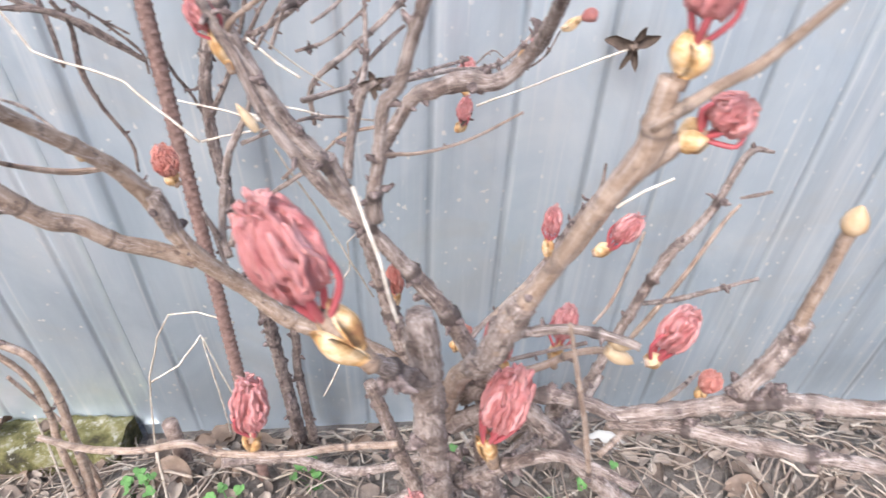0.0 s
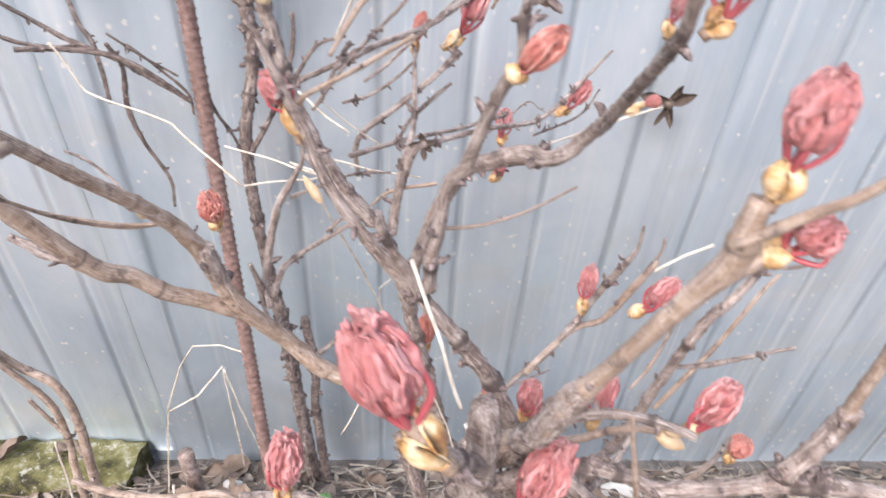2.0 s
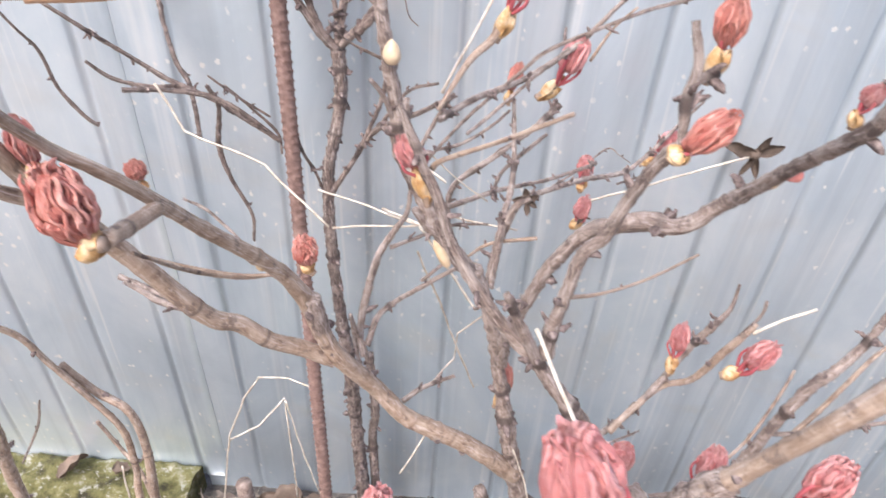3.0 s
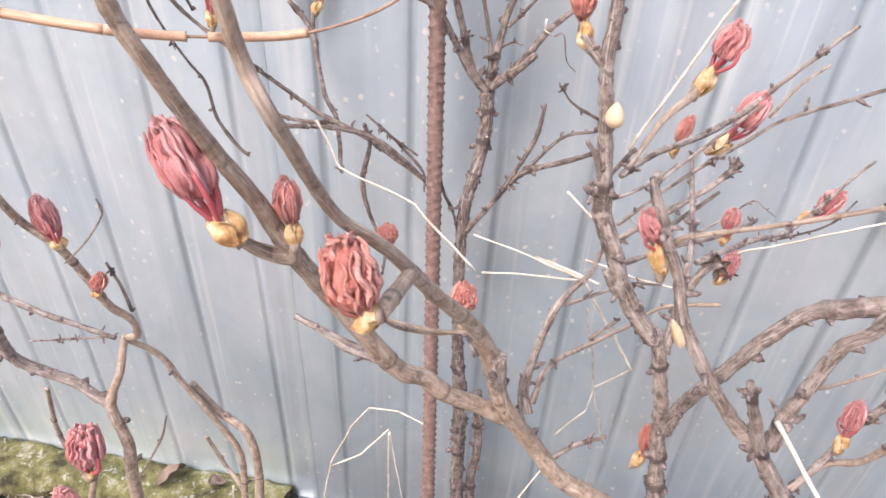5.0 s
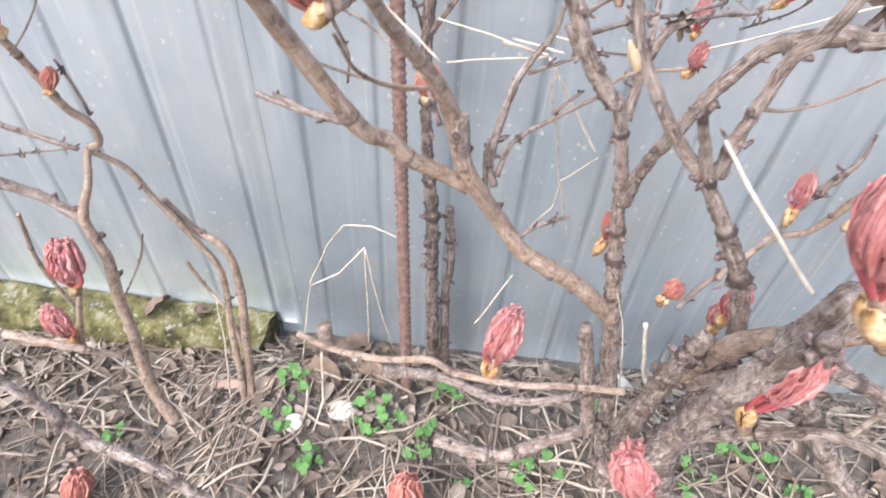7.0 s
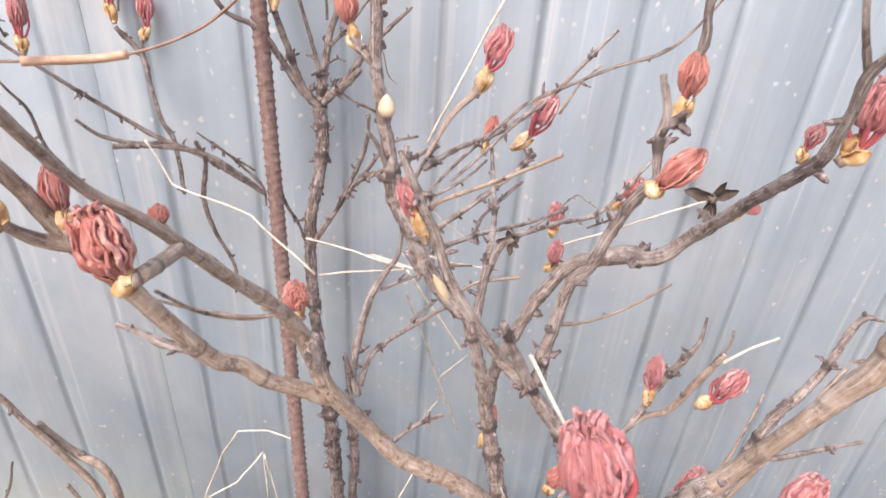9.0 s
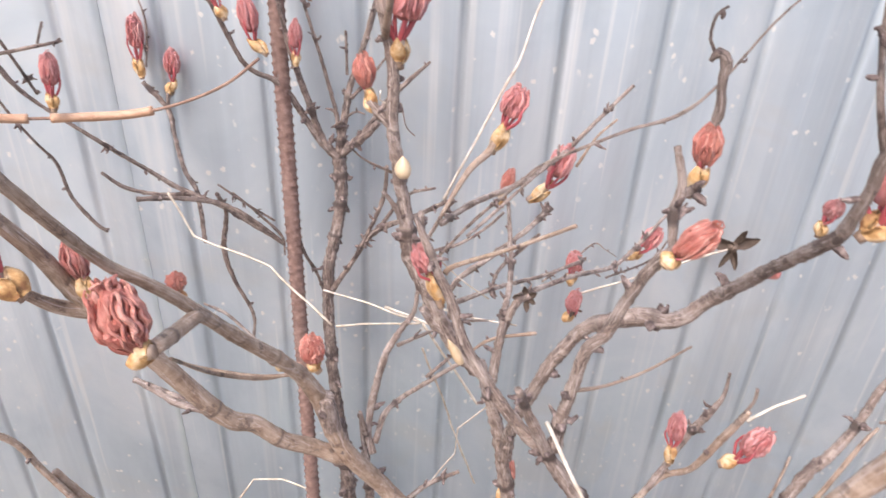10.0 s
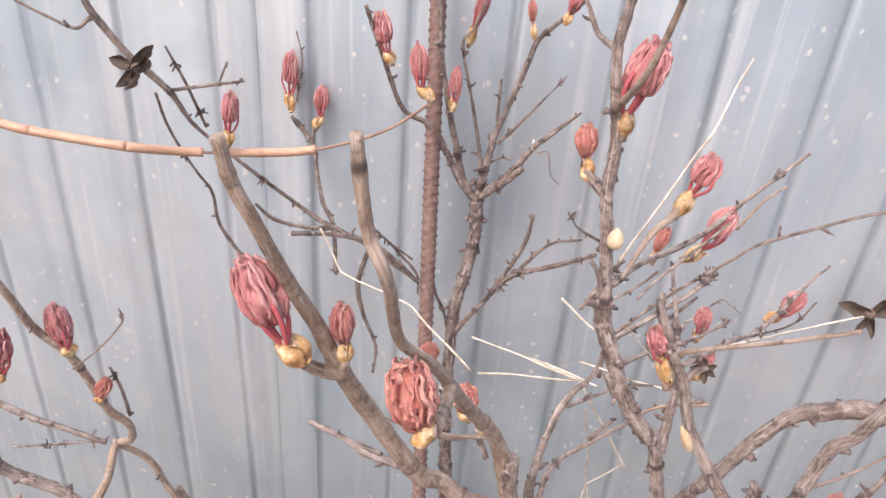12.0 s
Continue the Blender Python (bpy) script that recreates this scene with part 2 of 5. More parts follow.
def branch(shrub, mat, points):
    """A knotty woody limb with swollen nodes, flaking skin and short dead spurs."""
    rows = spline(points, 0.0025)
    rows[:, 3] = np.maximum(rows[:, 3], 0.0005)
    old, seed = mat is not young_bark, rng.uniform(0, 50)
    length = np.r_[0, np.cumsum(np.linalg.norm(np.diff(rows[:, :3], axis=0), axis=1))]
    nodes, at = [], rng.uniform(0.008, 0.02)
    while at < length[-1]:
        nodes.append(at)
        at += rng.uniform(0.009, 0.045) if old else rng.uniform(0.022, 0.06)
    swell, scars, ragged = np.zeros(len(rows)), np.zeros(len(rows)), []
    for at in nodes:
        big = rng.choice((0.03, 0.06, 0.12, 0.3)) if old else rng.choice((0.05, 0.08, 0.14, 0.22))
        ragged += [at + rng.uniform(-0.003, 0.003) for _ in range(5)] if old and big > 0.25 else []
        swell += big * np.exp(-(((length - at) / ((0.0018 + 0.004 * big) if old else 0.0015)) ** 2))
        scars += min(1.0, (2.2 if old else 3.0) * big) * np.exp(-(((length - at + 0.001) / (rng.uniform(0.001, 0.005) if old else 0.0009)) ** 2))
    rough = 0.17 if old else 0.06
    for i in range(len(rows)):
        k = noise.noise_vector(Vector(rows[i, :3]) * 55 + Vector((seed, 0, 0)))
        rows[i, :3] += np.array(k) * rows[i, 3] * (0.13 if old else 0.07)
    verts, faces = [], []

    def skin(i, a, r):
        spot = Vector((math.cos(a) * 1.1, math.sin(a) * 1.1, length[i] * (160 if old else 90) + seed))
        flake = rough * 1.1 * abs(noise.noise(Vector((spot.x * 4, spot.y * 4, spot.z * 1.3)))) if r > 0.0045 else 0.0
        return r * (0.95 + swell[i] + rough * noise.noise(spot) + rough * 1.3 * noise.noise(spot * 2.9) + flake)

    tube(rows, 22 if rows[:, 3].max() > 0.006 else 14 if rows[:, 3].max() > 0.004 else 9, skin, verts, faces)
    limb, sides = len(faces), len(verts) // len(rows)
    grain = [(math.cos(6.2832 * s / sides) * 2.2, math.sin(6.2832 * s / sides) * 2.2, length[i] * 45 + seed) for i in range(len(rows)) for s in range(sides)]
    for at in nodes + ragged:
        if at < length[-1] and rng.random() < (0.85 if old else 0.25):
            i = min(int(np.searchsorted(length, at)), len(rows) - 2)
            r, a = rows[i, 3], rng.uniform(0, 6.3)
            way = Vector(rows[i + 1, :3] - rows[i, :3]).normalized()
            out = (way.orthogonal().normalized() @ Matrix.Rotation(a, 3, way)).normalized()
            tall = rng.uniform(0.4, 1.4) * r + (rng.choice((0.0012, 0.002, 0.003, 0.0045)) if old and r < 0.004 else 0.001)
            foot = Vector(rows[i, :3]) + out * r * 0.6
            tip = foot + out * tall + way * tall * rng.uniform(-0.2, 0.9)
            mid = (foot + tip) / 2 + Vector((rng.uniform(-1, 1), rng.uniform(-1, 1), rng.uniform(-1, 1))) * 0.15 * tall
            k = r * rng.uniform(0.25, 0.5) + 0.0005
            knob = np.array([(*foot, k), (*mid, k * rng.uniform(0.8, 1.2)), (*tip, k * 0.35)])
            tube(spline(knob, 0.001), 7, lambda i, a, r: r * rng.uniform(0.7, 1.3), verts, faces)
    me = mesh("branch", verts, faces, mat)
    grained(me, grain + [(0, 0, 0)] * (len(verts) - len(grain)), list(np.repeat(np.minimum(scars, 1.0), sides)) + [0.8] * (len(verts) - len(grain)))
    me.materials.append(dead_knob)
    me.polygons.foreach_set("material_index", [0] * limb + [1] * (len(me.polygons) - limb))
    return part("branch", me, shrub)


def shell(foot, way, out, tall, wide, verts, faces, curl=0.35):
    """A thick spoon-shaped scale that stands on foot, leans along way and bulges towards out."""
    start, over, nu, nv = len(verts), way.cross(out).normalized(), 7, 7
    for skin in (0.0, 1.0):
        for i in range(nu):
            u = i / (nu - 1)
            half = wide * (math.sin(math.pi * (0.16 + 0.8 * u)) ** 0.7) * (1 - 0.25 * u)
            for j in range(nv):
                v = 2 * j / (nv - 1) - 1
                bend = v * 1.35
                spread = wide * 0.62 + half * 0.45
                p = foot + way * (tall * u * (1 - 0.14 * v * v)) + over * (half * math.sin(bend)) + out * (spread * math.cos(bend) * (0.7 + 0.5 * math.sin(math.pi * u)) + curl * wide * u * u - skin * 0.0009)
                verts.append(tuple(p))
    per = nu * nv
    for i in range(nu - 1):
        for j in range(nv - 1):
            a = start + i * nv + j
            faces.append((a, a + nv, a + nv + 1, a + 1))
            b = a + per
            faces.append((b, b + 1, b + nv + 1, b + nv))
    rim = [i * nv for i in range(nu)] + [(nu - 1) * nv + j for j in range(1, nv)] + [i * nv + nv - 1 for i in range(nu - 2, -1, -1)] + list(range(nv - 2, 0, -1))
    for a, b in zip(rim, rim[1:] + rim[:1]):
        faces.append((start + a, start + b, start + b + per, start + a + per))


def bud(shrub, foot, base, tip, wide, style):
    """A breaking leaf bud: a pleated bundle of folded leaflets, its loose stalks and the scales at its foot."""
    foot, base, tip = Vector(foot), Vector(base), Vector(tip)
    way, tall = (tip - base).normalized(), (tip - base).length
    side = way.orthogonal().normalized()
    verts, faces = [], []
    ball = style in ("ball", "drop")
    mat = pale_leaf if style in ("pale", "tip") else orange_leaf if style in ("ball", "plain") else red_leaf
    neck = {"long": 0.3, "loose": 0.36, "drop": 0.24, "ball": 0.08, "tip": 0.02}.get(style, 0.14)
    widest = 0.5 if ball else 0.6
    open_end = {"ball": 0.66, "loose": 0.6, "drop": 0.6, "tip": 0.1}.get(style, 0.46)

    def girth(u):
        if u < widest:
            return 0.34 + 0.66 * math.sin(0.5 * math.pi * u / widest) ** 1.3
        k = (u - widest) / (1 - widest)
        return open_end + (1 - open_end) * math.cos(0.5 * math.pi * k) ** 0.8

    # the pleated core, its creases wandering from neck to tip
    rounds, rings = (60, 36) if wide > 0.0035 else (40, 24)
    s0 = rng.uniform(0, 60)
    across, along, deep = {"ball": (1.7, 3.4, 0.42), "drop": (2.0, 1.8, 0.36), "tip": (1.2, 0.8, 0.15)}.get(style, (2.5, 1.7, 0.4))
    for i in range(rings):
        u = neck * 0.8 + (1 - neck * 0.8) * i / (rings - 1)
        for j in range(rounds):
            a = 2 * math.pi * j / rounds
            ca, sa = math.cos(a), math.sin(a)
            a += 0.35 * noise.noise(Vector((ca * 1.5, sa * 1.5, u * 4 + s0 + 40)))
            fold = min(1.0, 4.5 * abs(noise.noise(Vector((ca * across, sa * across, u * along + s0))))) ** 0.6
            lump = noise.noise(Vector((ca * 1.2, sa * 1.2, u * 2.4 + s0 + 20)))
            r = 0.97 * wide * girth(u) * (0.94 - deep + deep * fold + 0.16 * lump)
            r *= max(0.06, min(1.0, (1 - u) / 0.08, 0.3 + i / 5))
            out = ca * side + sa * way.cross(side)
            verts.append(tuple(base + way * (tall * u * 0.97) + out * r))
    for i in range(rings - 1):
        for j in range(rounds):
            a, c = i * rounds + j, i * rounds + (j + 1) % rounds
            faces.append((a, c, c + rounds, a + rounds))
    # folded, crinkled leaflets packed round it, their ends ragged
    crinkle = 0.045 if ball else 0.035 if style == "drop" else 0.024
    layers = {"tip": (), "ball": ((20, 0.9, 0.085), (12, 0.55, 0.1))}.get(style, ((19, 0.88, 0.09), (10, 0.52, 0.11)))
    for count, reach, thick in layers:
        for k in range(count):
            a0 = 2 * math.pi * (k + rng.uniform(-0.35, 0.35)) / count
            twist, first, last = rng.uniform(-0.45, 0.45), neck + rng.uniform(-0.04, 0.14), rng.uniform(0.84, 1.0) + (0.06 if reach < 0.7 else 0.0)
            r0, ph, pleats = reach * rng.uniform(0.86, 1.08), rng.uniform(0, 6.3), rng.uniform(11, 19)
            flare, rows = rng.uniform(-0.22, 0.16), []
            for i in range(19):
                u = i / 18
                v = first + (last - first) * u
                a = a0 + twist * u + 0.12 * math.sin(5 * u + ph) + 2.2 * crinkle * math.sin(pleats * u + ph)
                out = math.cos(a) * side + math.sin(a) * way.cross(side)
                rr = wide * (girth(min(v, 1.0)) * r0 + crinkle * math.sin(pleats * 1.3 * u + 2 * ph) + flare * max(0.0, u - 0.7) * 2)
                rows.append((*(base + way * (tall * v) + out * rr), thick * wide * (0.3 + 0.8 * math.sin(math.pi * min(1.0, u * 0.93 + 0.05)) ** 0.6)))
            crease = rng.uniform(0, 6.3)
            tube(np.array(rows), 8, lambda i, a, r: r * (1 + 0.38 * math.cos(2 * a + crease) + 0.2 * math.cos(3 * a + i * 0.7) * (1 + 3 * crinkle)), verts, faces)
    # leaflet ends curled over the tip
    for k in range(0 if style == "tip" else 22 if ball else 13):
        a, lean = rng.uniform(0, 6.3), rng.uniform(0.1, 0.95)
        out = math.cos(a) * side + math.sin(a) * way.cross(side)
        over = way.cross(out)
        foot_at = base + way * tall * (rng.uniform(0.8, 0.92) + 0.05 * (1 - lean)) + out * wide * open_end * lean
        mid = foot_at + way * tall * rng.uniform(0.06, 0.12) + over * wide * rng.uniform(-0.25, 0.25)
        end = mid + way * tall * rng.uniform(-0.03, 0.05) + out * wide * rng.uniform(-0.3, 0.15) + over * wide * rng.uniform(-0.3, 0.3)
        tube(spline([(*foot_at, 0.1 * wide), (*mid, 0.085 * wide), (*end, 0.03 * wide)], 0.08 * wide), 7, lambda i, a, r: r * (1 + 0.35 * math.cos(2 * a + k)), verts, faces)
    rel = np.array(verts) - np.array(base)
    up = rel @ np.array(way) / tall
    out = rel - np.outer(rel @ np.array(way), np.array(way))
    out /= np.linalg.norm(out, axis=1)[:, None] + 1e-9
    grain = np.stack([4.5 * out @ np.array(side), 4.5 * out @ np.array(way.cross(side)), (6.0 if ball else 2.2) * up + s0], 1)
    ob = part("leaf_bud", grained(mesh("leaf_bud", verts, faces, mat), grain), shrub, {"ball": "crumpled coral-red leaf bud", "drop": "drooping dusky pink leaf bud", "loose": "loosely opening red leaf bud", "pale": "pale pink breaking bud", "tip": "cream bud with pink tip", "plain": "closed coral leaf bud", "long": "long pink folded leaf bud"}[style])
    # thick stalks that carry the leaflets, one or two bowed out
    stalks, a0 = {"long": 5, "loose": 5, "drop": 4, "pale": 2, "plain": 2}.get(style, 0), rng.uniform(0, 6.3)
    for k in range(stalks):
        a = a0 + 2 * math.pi * (k + rng.uniform(-0.25, 0.25)) / stalks
        out = math.cos(a) * side + math.sin(a) * way.cross(side)
        bow = rng.uniform(0.85, 1.05) if stalks > 3 and k in (0, 2) else rng.uniform(0.4, 0.62)
        rows = [(*(base - way * 0.06 * tall), 0.11 * wide), (*(base + way * 0.1 * tall + out * wide * 0.55 * bow), 0.125 * wide), (*(base + way * (neck * 0.8 + 0.06) * tall + out * wide * bow), 0.115 * wide), (*(base + way * (neck + 0.22) * tall + out * wide * min(0.9, bow)), 0.09 * wide)]
        v, f = [], []
        tube(spline(rows, wide * 0.2), 8, lambda i, a, r: r * (1 + 0.12 * math.cos(2 * a)), v, f)
        part("leaf_stalk", mesh("leaf_stalk", v, f, red_stalk), ob, "crimson leaf stalk")
    axis = base - foot
    if axis.length > 1e-4:
        up = axis.normalized()
        v, f = [], []
        thick = max(0.3 * wide, 0.0011)
        tube(spline([(*foot, thick), (*((foot + base) / 2), thick * 1.15), (*(base + way * 0.06 * tall), thick * 0.8)], thick * 0.6), 8, lambda i, a, r: r * rng.uniform(0.95, 1.05), v, f)
        part("bud_base", mesh("bud_base", v, f, young_bark if style != "tip" else cream_bud), ob)
        a0 = rng.uniform(0, 6.3)
        for k in range(3 if wide > 0.003 else 2):
            a = a0 + k * 2.2 + rng.uniform(-0.3, 0.3)
            out = math.cos(a) * up.orthogonal().normalized() + math.sin(a) * up.cross(up.orthogonal().normalized())
            v, f = [], []
            shell(foot + axis * rng.uniform(0.05, 0.4), up, out, axis.length * rng.uniform(0.6, 0.85) + 0.1 * tall, min(0.6 * wide, 0.0052), v, f, rng.uniform(0.1, 0.6))
            part("bud_scale", mesh("bud_scale", v, f, bud_scale), ob, "yellowish papery bud scale")
    return ob


def closed_bud(shrub, foot, tip, wide):
    """A small closed cream bud of overlapping scales."""
    foot, tip = Vector(foot), Vector(tip)
    rows = []
    for u, r in ((0, 0.6), (0.2, 0.95), (0.45, 1.0), (0.7, 0.75), (0.9, 0.35), (1.0, 0.08)):
        rows.append((*foot.lerp(tip, u), r * wide))
    verts, faces = [], []
    tube(spline(rows, wide * 0.25), 12, lambda i, a, r: r * (1 + 0.05 * math.cos(3 * a + i * 0.4)), verts, faces)
    ob = part("closed_bud", mesh("closed_bud", verts, faces, cream_bud), shrub, "closed cream-coloured bud")
    way = (tip - foot).normalized()
    for a in (0.4, 2.6):
        out = math.cos(a) * way.orthogonal().normalized() + math.sin(a) * way.cross(way.orthogonal().normalized())
        v, f = [], []
        shell(foot, way, out, (tip - foot).length * 0.6, wide * 0.55, v, f, 0.0)
        part("bud_scale", mesh("bud_scale", v, f, bud_scale), ob)
    return ob


def seed_pod(shrub, at, face, size, carpels):
    """A dry split pod: crumpled boat-shaped carpels, each bent its own way."""
    at, face = Vector(at), Vector(face).normalized()
    verts, faces = [], []
    tube(spline([(*(at - face * size * 0.35), size * 0.1), (*at, size * 0.2), (*(at + face * size * 0.14), size * 0.06)], size * 0.08), 9, lambda i, a, r: r * rng.uniform(0.75, 1.25), verts, faces)
    ob = part("seed_pod", mesh("seed_pod", verts, faces, pod_skin), shrub, "dry dark brown open seed pod")
    side = face.orthogonal().normalized()
    for k in range(carpels):
        a = 2 * math.pi * (k + rng.uniform(-0.35, 0.35)) / carpels
        out = math.cos(a) * side + math.sin(a) * face.cross(side)
        over, long, hook = face.cross(out), size * rng.uniform(0.75, 1.2), rng.uniform(-0.5, 0.9)
        gape, s0, v, f = rng.uniform(0.5, 1.3), rng.uniform(0, 40), [], []
        nu, nv = 10, 9
        for skin in (0.0, 0.0006):
            for i in range(nu):
                u = i / (nu - 1)
                half = size * 0.2 * math.sin(math.pi * (0.1 + 0.89 * u)) ** 0.8
                mid = at + out * long * u * (1 - 0.25 * abs(hook) * u) + face * long * (0.15 + hook * u * u * 0.7)
                for j in range(nv):
                    w = (2 * j / (nv - 1) - 1) * 1.5
                    crush = 1 + 0.5 * noise.noise(Vector((u * 3, w * 1.5, s0)))
                    v.append(tuple(mid + over * half * gape * math.sin(w) * crush - face * (half * 1.5 * math.cos(w) * crush - skin)))
        for i in range(nu - 1):
            for j in range(nv - 1):
                q = i * nv + j
                f.append((q, q + nv, q + nv + 1, q + 1))
                q += nu * nv
                f.append((q, q + 1, q + nv + 1, q + nv))
        part("carpel", mesh("carpel", v, f, pod_skin), ob)
    return ob


# ---- fence, ground and ledge ----
SLOPE = 0.085


def fence_y(x):
    return 0.652 + SLOPE * x


RIB, RIB_AT = 0.0967, -0.003


def build_sheet(lo, hi, proud, bottom):
    """A profiled sheet: narrow pressed grooves on a thin panel that is slightly dented."""
    xs = []
    for k in range(-33, 34):
        x = RIB_AT + RIB * k
        xs += [(x - 0.03, 0.0), (x - 0.011, 0.0)]
        xs += [(x + 0.0068 * w, 0.003 * (0.5 + 0.5 * math.cos(math.pi * w))) for w in (-0.9, -0.7, -0.5, -0.25, 0, 0.25, 0.5, 0.7, 0.9)]
        xs += [(x + 0.011, 0.0), (x + 0.03, 0.0)]
    xs = [(lo, 0.0)] + [(a, d) for a, d in xs if lo < a < hi] + [(hi, 0.0)]
    zs = [bottom] + list(np.arange(0.1, 2.21, 0.05))
    verts, faces = [], []
    for back in (0.0, 0.0012):
        for a, d in xs:
            for z in zs:
                dent = 0.0035 * noise.noise(Vector((a * 2.2, 0.3, z * 1.3))) + 0.0012 * noise.noise(Vector((a * 8, 4.0, z * 2)))
                verts.append((a, fence_y(a) + d + dent + back - proud, z))
    rows, per = len(zs), len(xs) * len(zs)
    for i in range(len(xs) - 1):
        for j in range(rows - 1):
            a = i * rows + j
            faces.append((a, a + rows, a + rows + 1, a + 1))
            b = a + per
            faces.append((b, b + 1, b + rows + 1, b + rows))
    ring = [i * rows for i in range(len(xs))] + [(len(xs) - 1) * rows + j for j in range(1, rows)]
    ring += [i * rows + rows - 1 for i in range(len(xs) - 2, -1, -1)] + [j for j in range(rows - 2, 0, -1)]
    for a, b in zip(ring, ring[1:] + ring[:1]):
        faces.append((a, b, b + per, a + per))
    me = mesh("sheet", verts, faces, sheet_metal)
    # mask for the shade painted into the pressed grooves
    me.attributes.new("groove_shade", "FLOAT", "POINT").data.foreach_set("value", np.repeat([min(1.0, d / 0.0025) for _ in (0, 1) for a, d in xs], rows))
    return me


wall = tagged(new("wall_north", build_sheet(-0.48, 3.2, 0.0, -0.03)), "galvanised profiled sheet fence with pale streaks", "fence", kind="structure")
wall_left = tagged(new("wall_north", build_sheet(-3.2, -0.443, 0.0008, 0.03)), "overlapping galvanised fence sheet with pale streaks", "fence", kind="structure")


def ease(u):
    u = min(1.0, max(0.0, u))
    return u * u * (3 - 2 * u)


def ground_z(x, y):
    """A raised bed that falls to the foot of the fence, lower towards the ledge."""
    gap = fence_y(x) - y
    bed = 0.2 * ease((gap + 0.02) / 0.26) * (0.3 + 0.7 * ease((x + 0.62) / 0.32))
    lump = 0.012 * noise.noise(Vector((x * 9, y * 9, 0))) + 0.006 * noise.noise(Vector((x * 30, y * 30, 2)))
    return bed + lump * (1.0 if gap > 0.03 else 0.3)


def build_ground():
    def steps(lo, hi, fine):
        inner = list(np.arange(lo, hi + 1e-9, fine))
        outer = [0.05, 0.12, 0.25, 0.5, 1, 2, 4, 8, 16, 40, 100, 300]
        return [lo - o for o in reversed(outer)] + inner + [hi + o for o in outer]

    xs, ys = steps(-1.4, 1.3, 0.012), steps(-0.3, 0.75, 0.012)
    verts = [(x, y, ground_z(x, y)) for x in xs for y in ys]
    k = len(ys)
    faces = [(i * k + j, (i + 1) * k + j, (i + 1) * k + j + 1, i * k + j + 1) for i in range(len(xs) - 1) for j in range(k - 1)]
    return mesh("ground", verts, faces, soil)


ground = tagged(new("ground", build_ground()), "bare grey-brown garden soil under litter", "soil", kind="structure")


def build_ledge():
    """A worn low strip of concrete along the fence, overgrown with moss."""
    verts, faces = [], []
    xs = np.arange(-2.4, -0.484, 0.006)
    outline = [(0.0, z) for z in (-0.05, -0.02, 0.0, 0.01, 0.02, 0.03, 0.04)] + [(0.004, 0.052), (0.012, 0.06)]
    outline += [(d, 0.066) for d in (0.022, 0.032, 0.042, 0.052, 0.062, 0.072)] + [(0.08, 0.066), (0.08, -0.05)]
    for x in xs:
        for d, z in outline:
            n = noise.noise_vector(Vector((x * 30, d * 40, z * 40))) + 0.6 * noise.noise_vector(Vector((x * 90, d * 110, z * 110)))
            fall = 0.008 * noise.noise(Vector((x * 7, 1, 1)))
            verts.append((x + n[0] * 0.006, fence_y(x) - 0.084 + d + n[1] * 0.009 * (d < 0.07), z + n[2] * 0.009 + fall * (z > 0)))
    k = len(outline)
    for i in range(len(xs) - 1):
        for j in range(k - 1):
            a = i * k + j
            faces.append((a, a + k, a + k + 1, a + 1))
    faces.append(tuple((len(xs) - 1) * k + j for j in range(k)))
    faces.append(tuple(reversed(range(k))))
    return mesh("ledge", verts, faces, mossy)


ledge = tagged(new("concrete_ledge", build_ledge()), "low concrete ledge with yellow-green moss", "ledge", kind="structure")


# ---- steel rod ----
def build_rod(foot, top):
    """A ribbed reinforcing bar with slanting ribs and two long seams."""
    foot, top = np.array(foot), np.array(top)
    n = 900
    rows = np.array([(*(foot + (top - foot) * i / (n - 1)), 0.0071) for i in range(n)])
    long = np.linalg.norm(top - foot)
    verts, faces = [], []

    def skin(i, a, r):
        u = (i / (n - 1) * long + 0.0022 * math.cos(a)) / 0.0082 + (0.5 if math.sin(a) > 0 else 0)
        rib = max(0.0, 1 - abs((u % 1) - 0.5) / 0.2) * min(1.0, 2.2 * abs(math.sin(a)))
        seam = max(0.0, abs(math.cos(a)) - 0.93) / 0.07
        return r * 0.96 + 0.0015 * rib + 0.0008 * seam

    tube(rows, 20, skin, verts, faces)
    return mesh("steel_rod", verts, faces, rust)


rod = tagged(new("steel_rod", build_rod((-0.2037, 0.4144, 0.08), (-0.2718, 0.6147, 1.14))), "rusty ribbed reinforcing bar stuck in the bed", "metal rod")

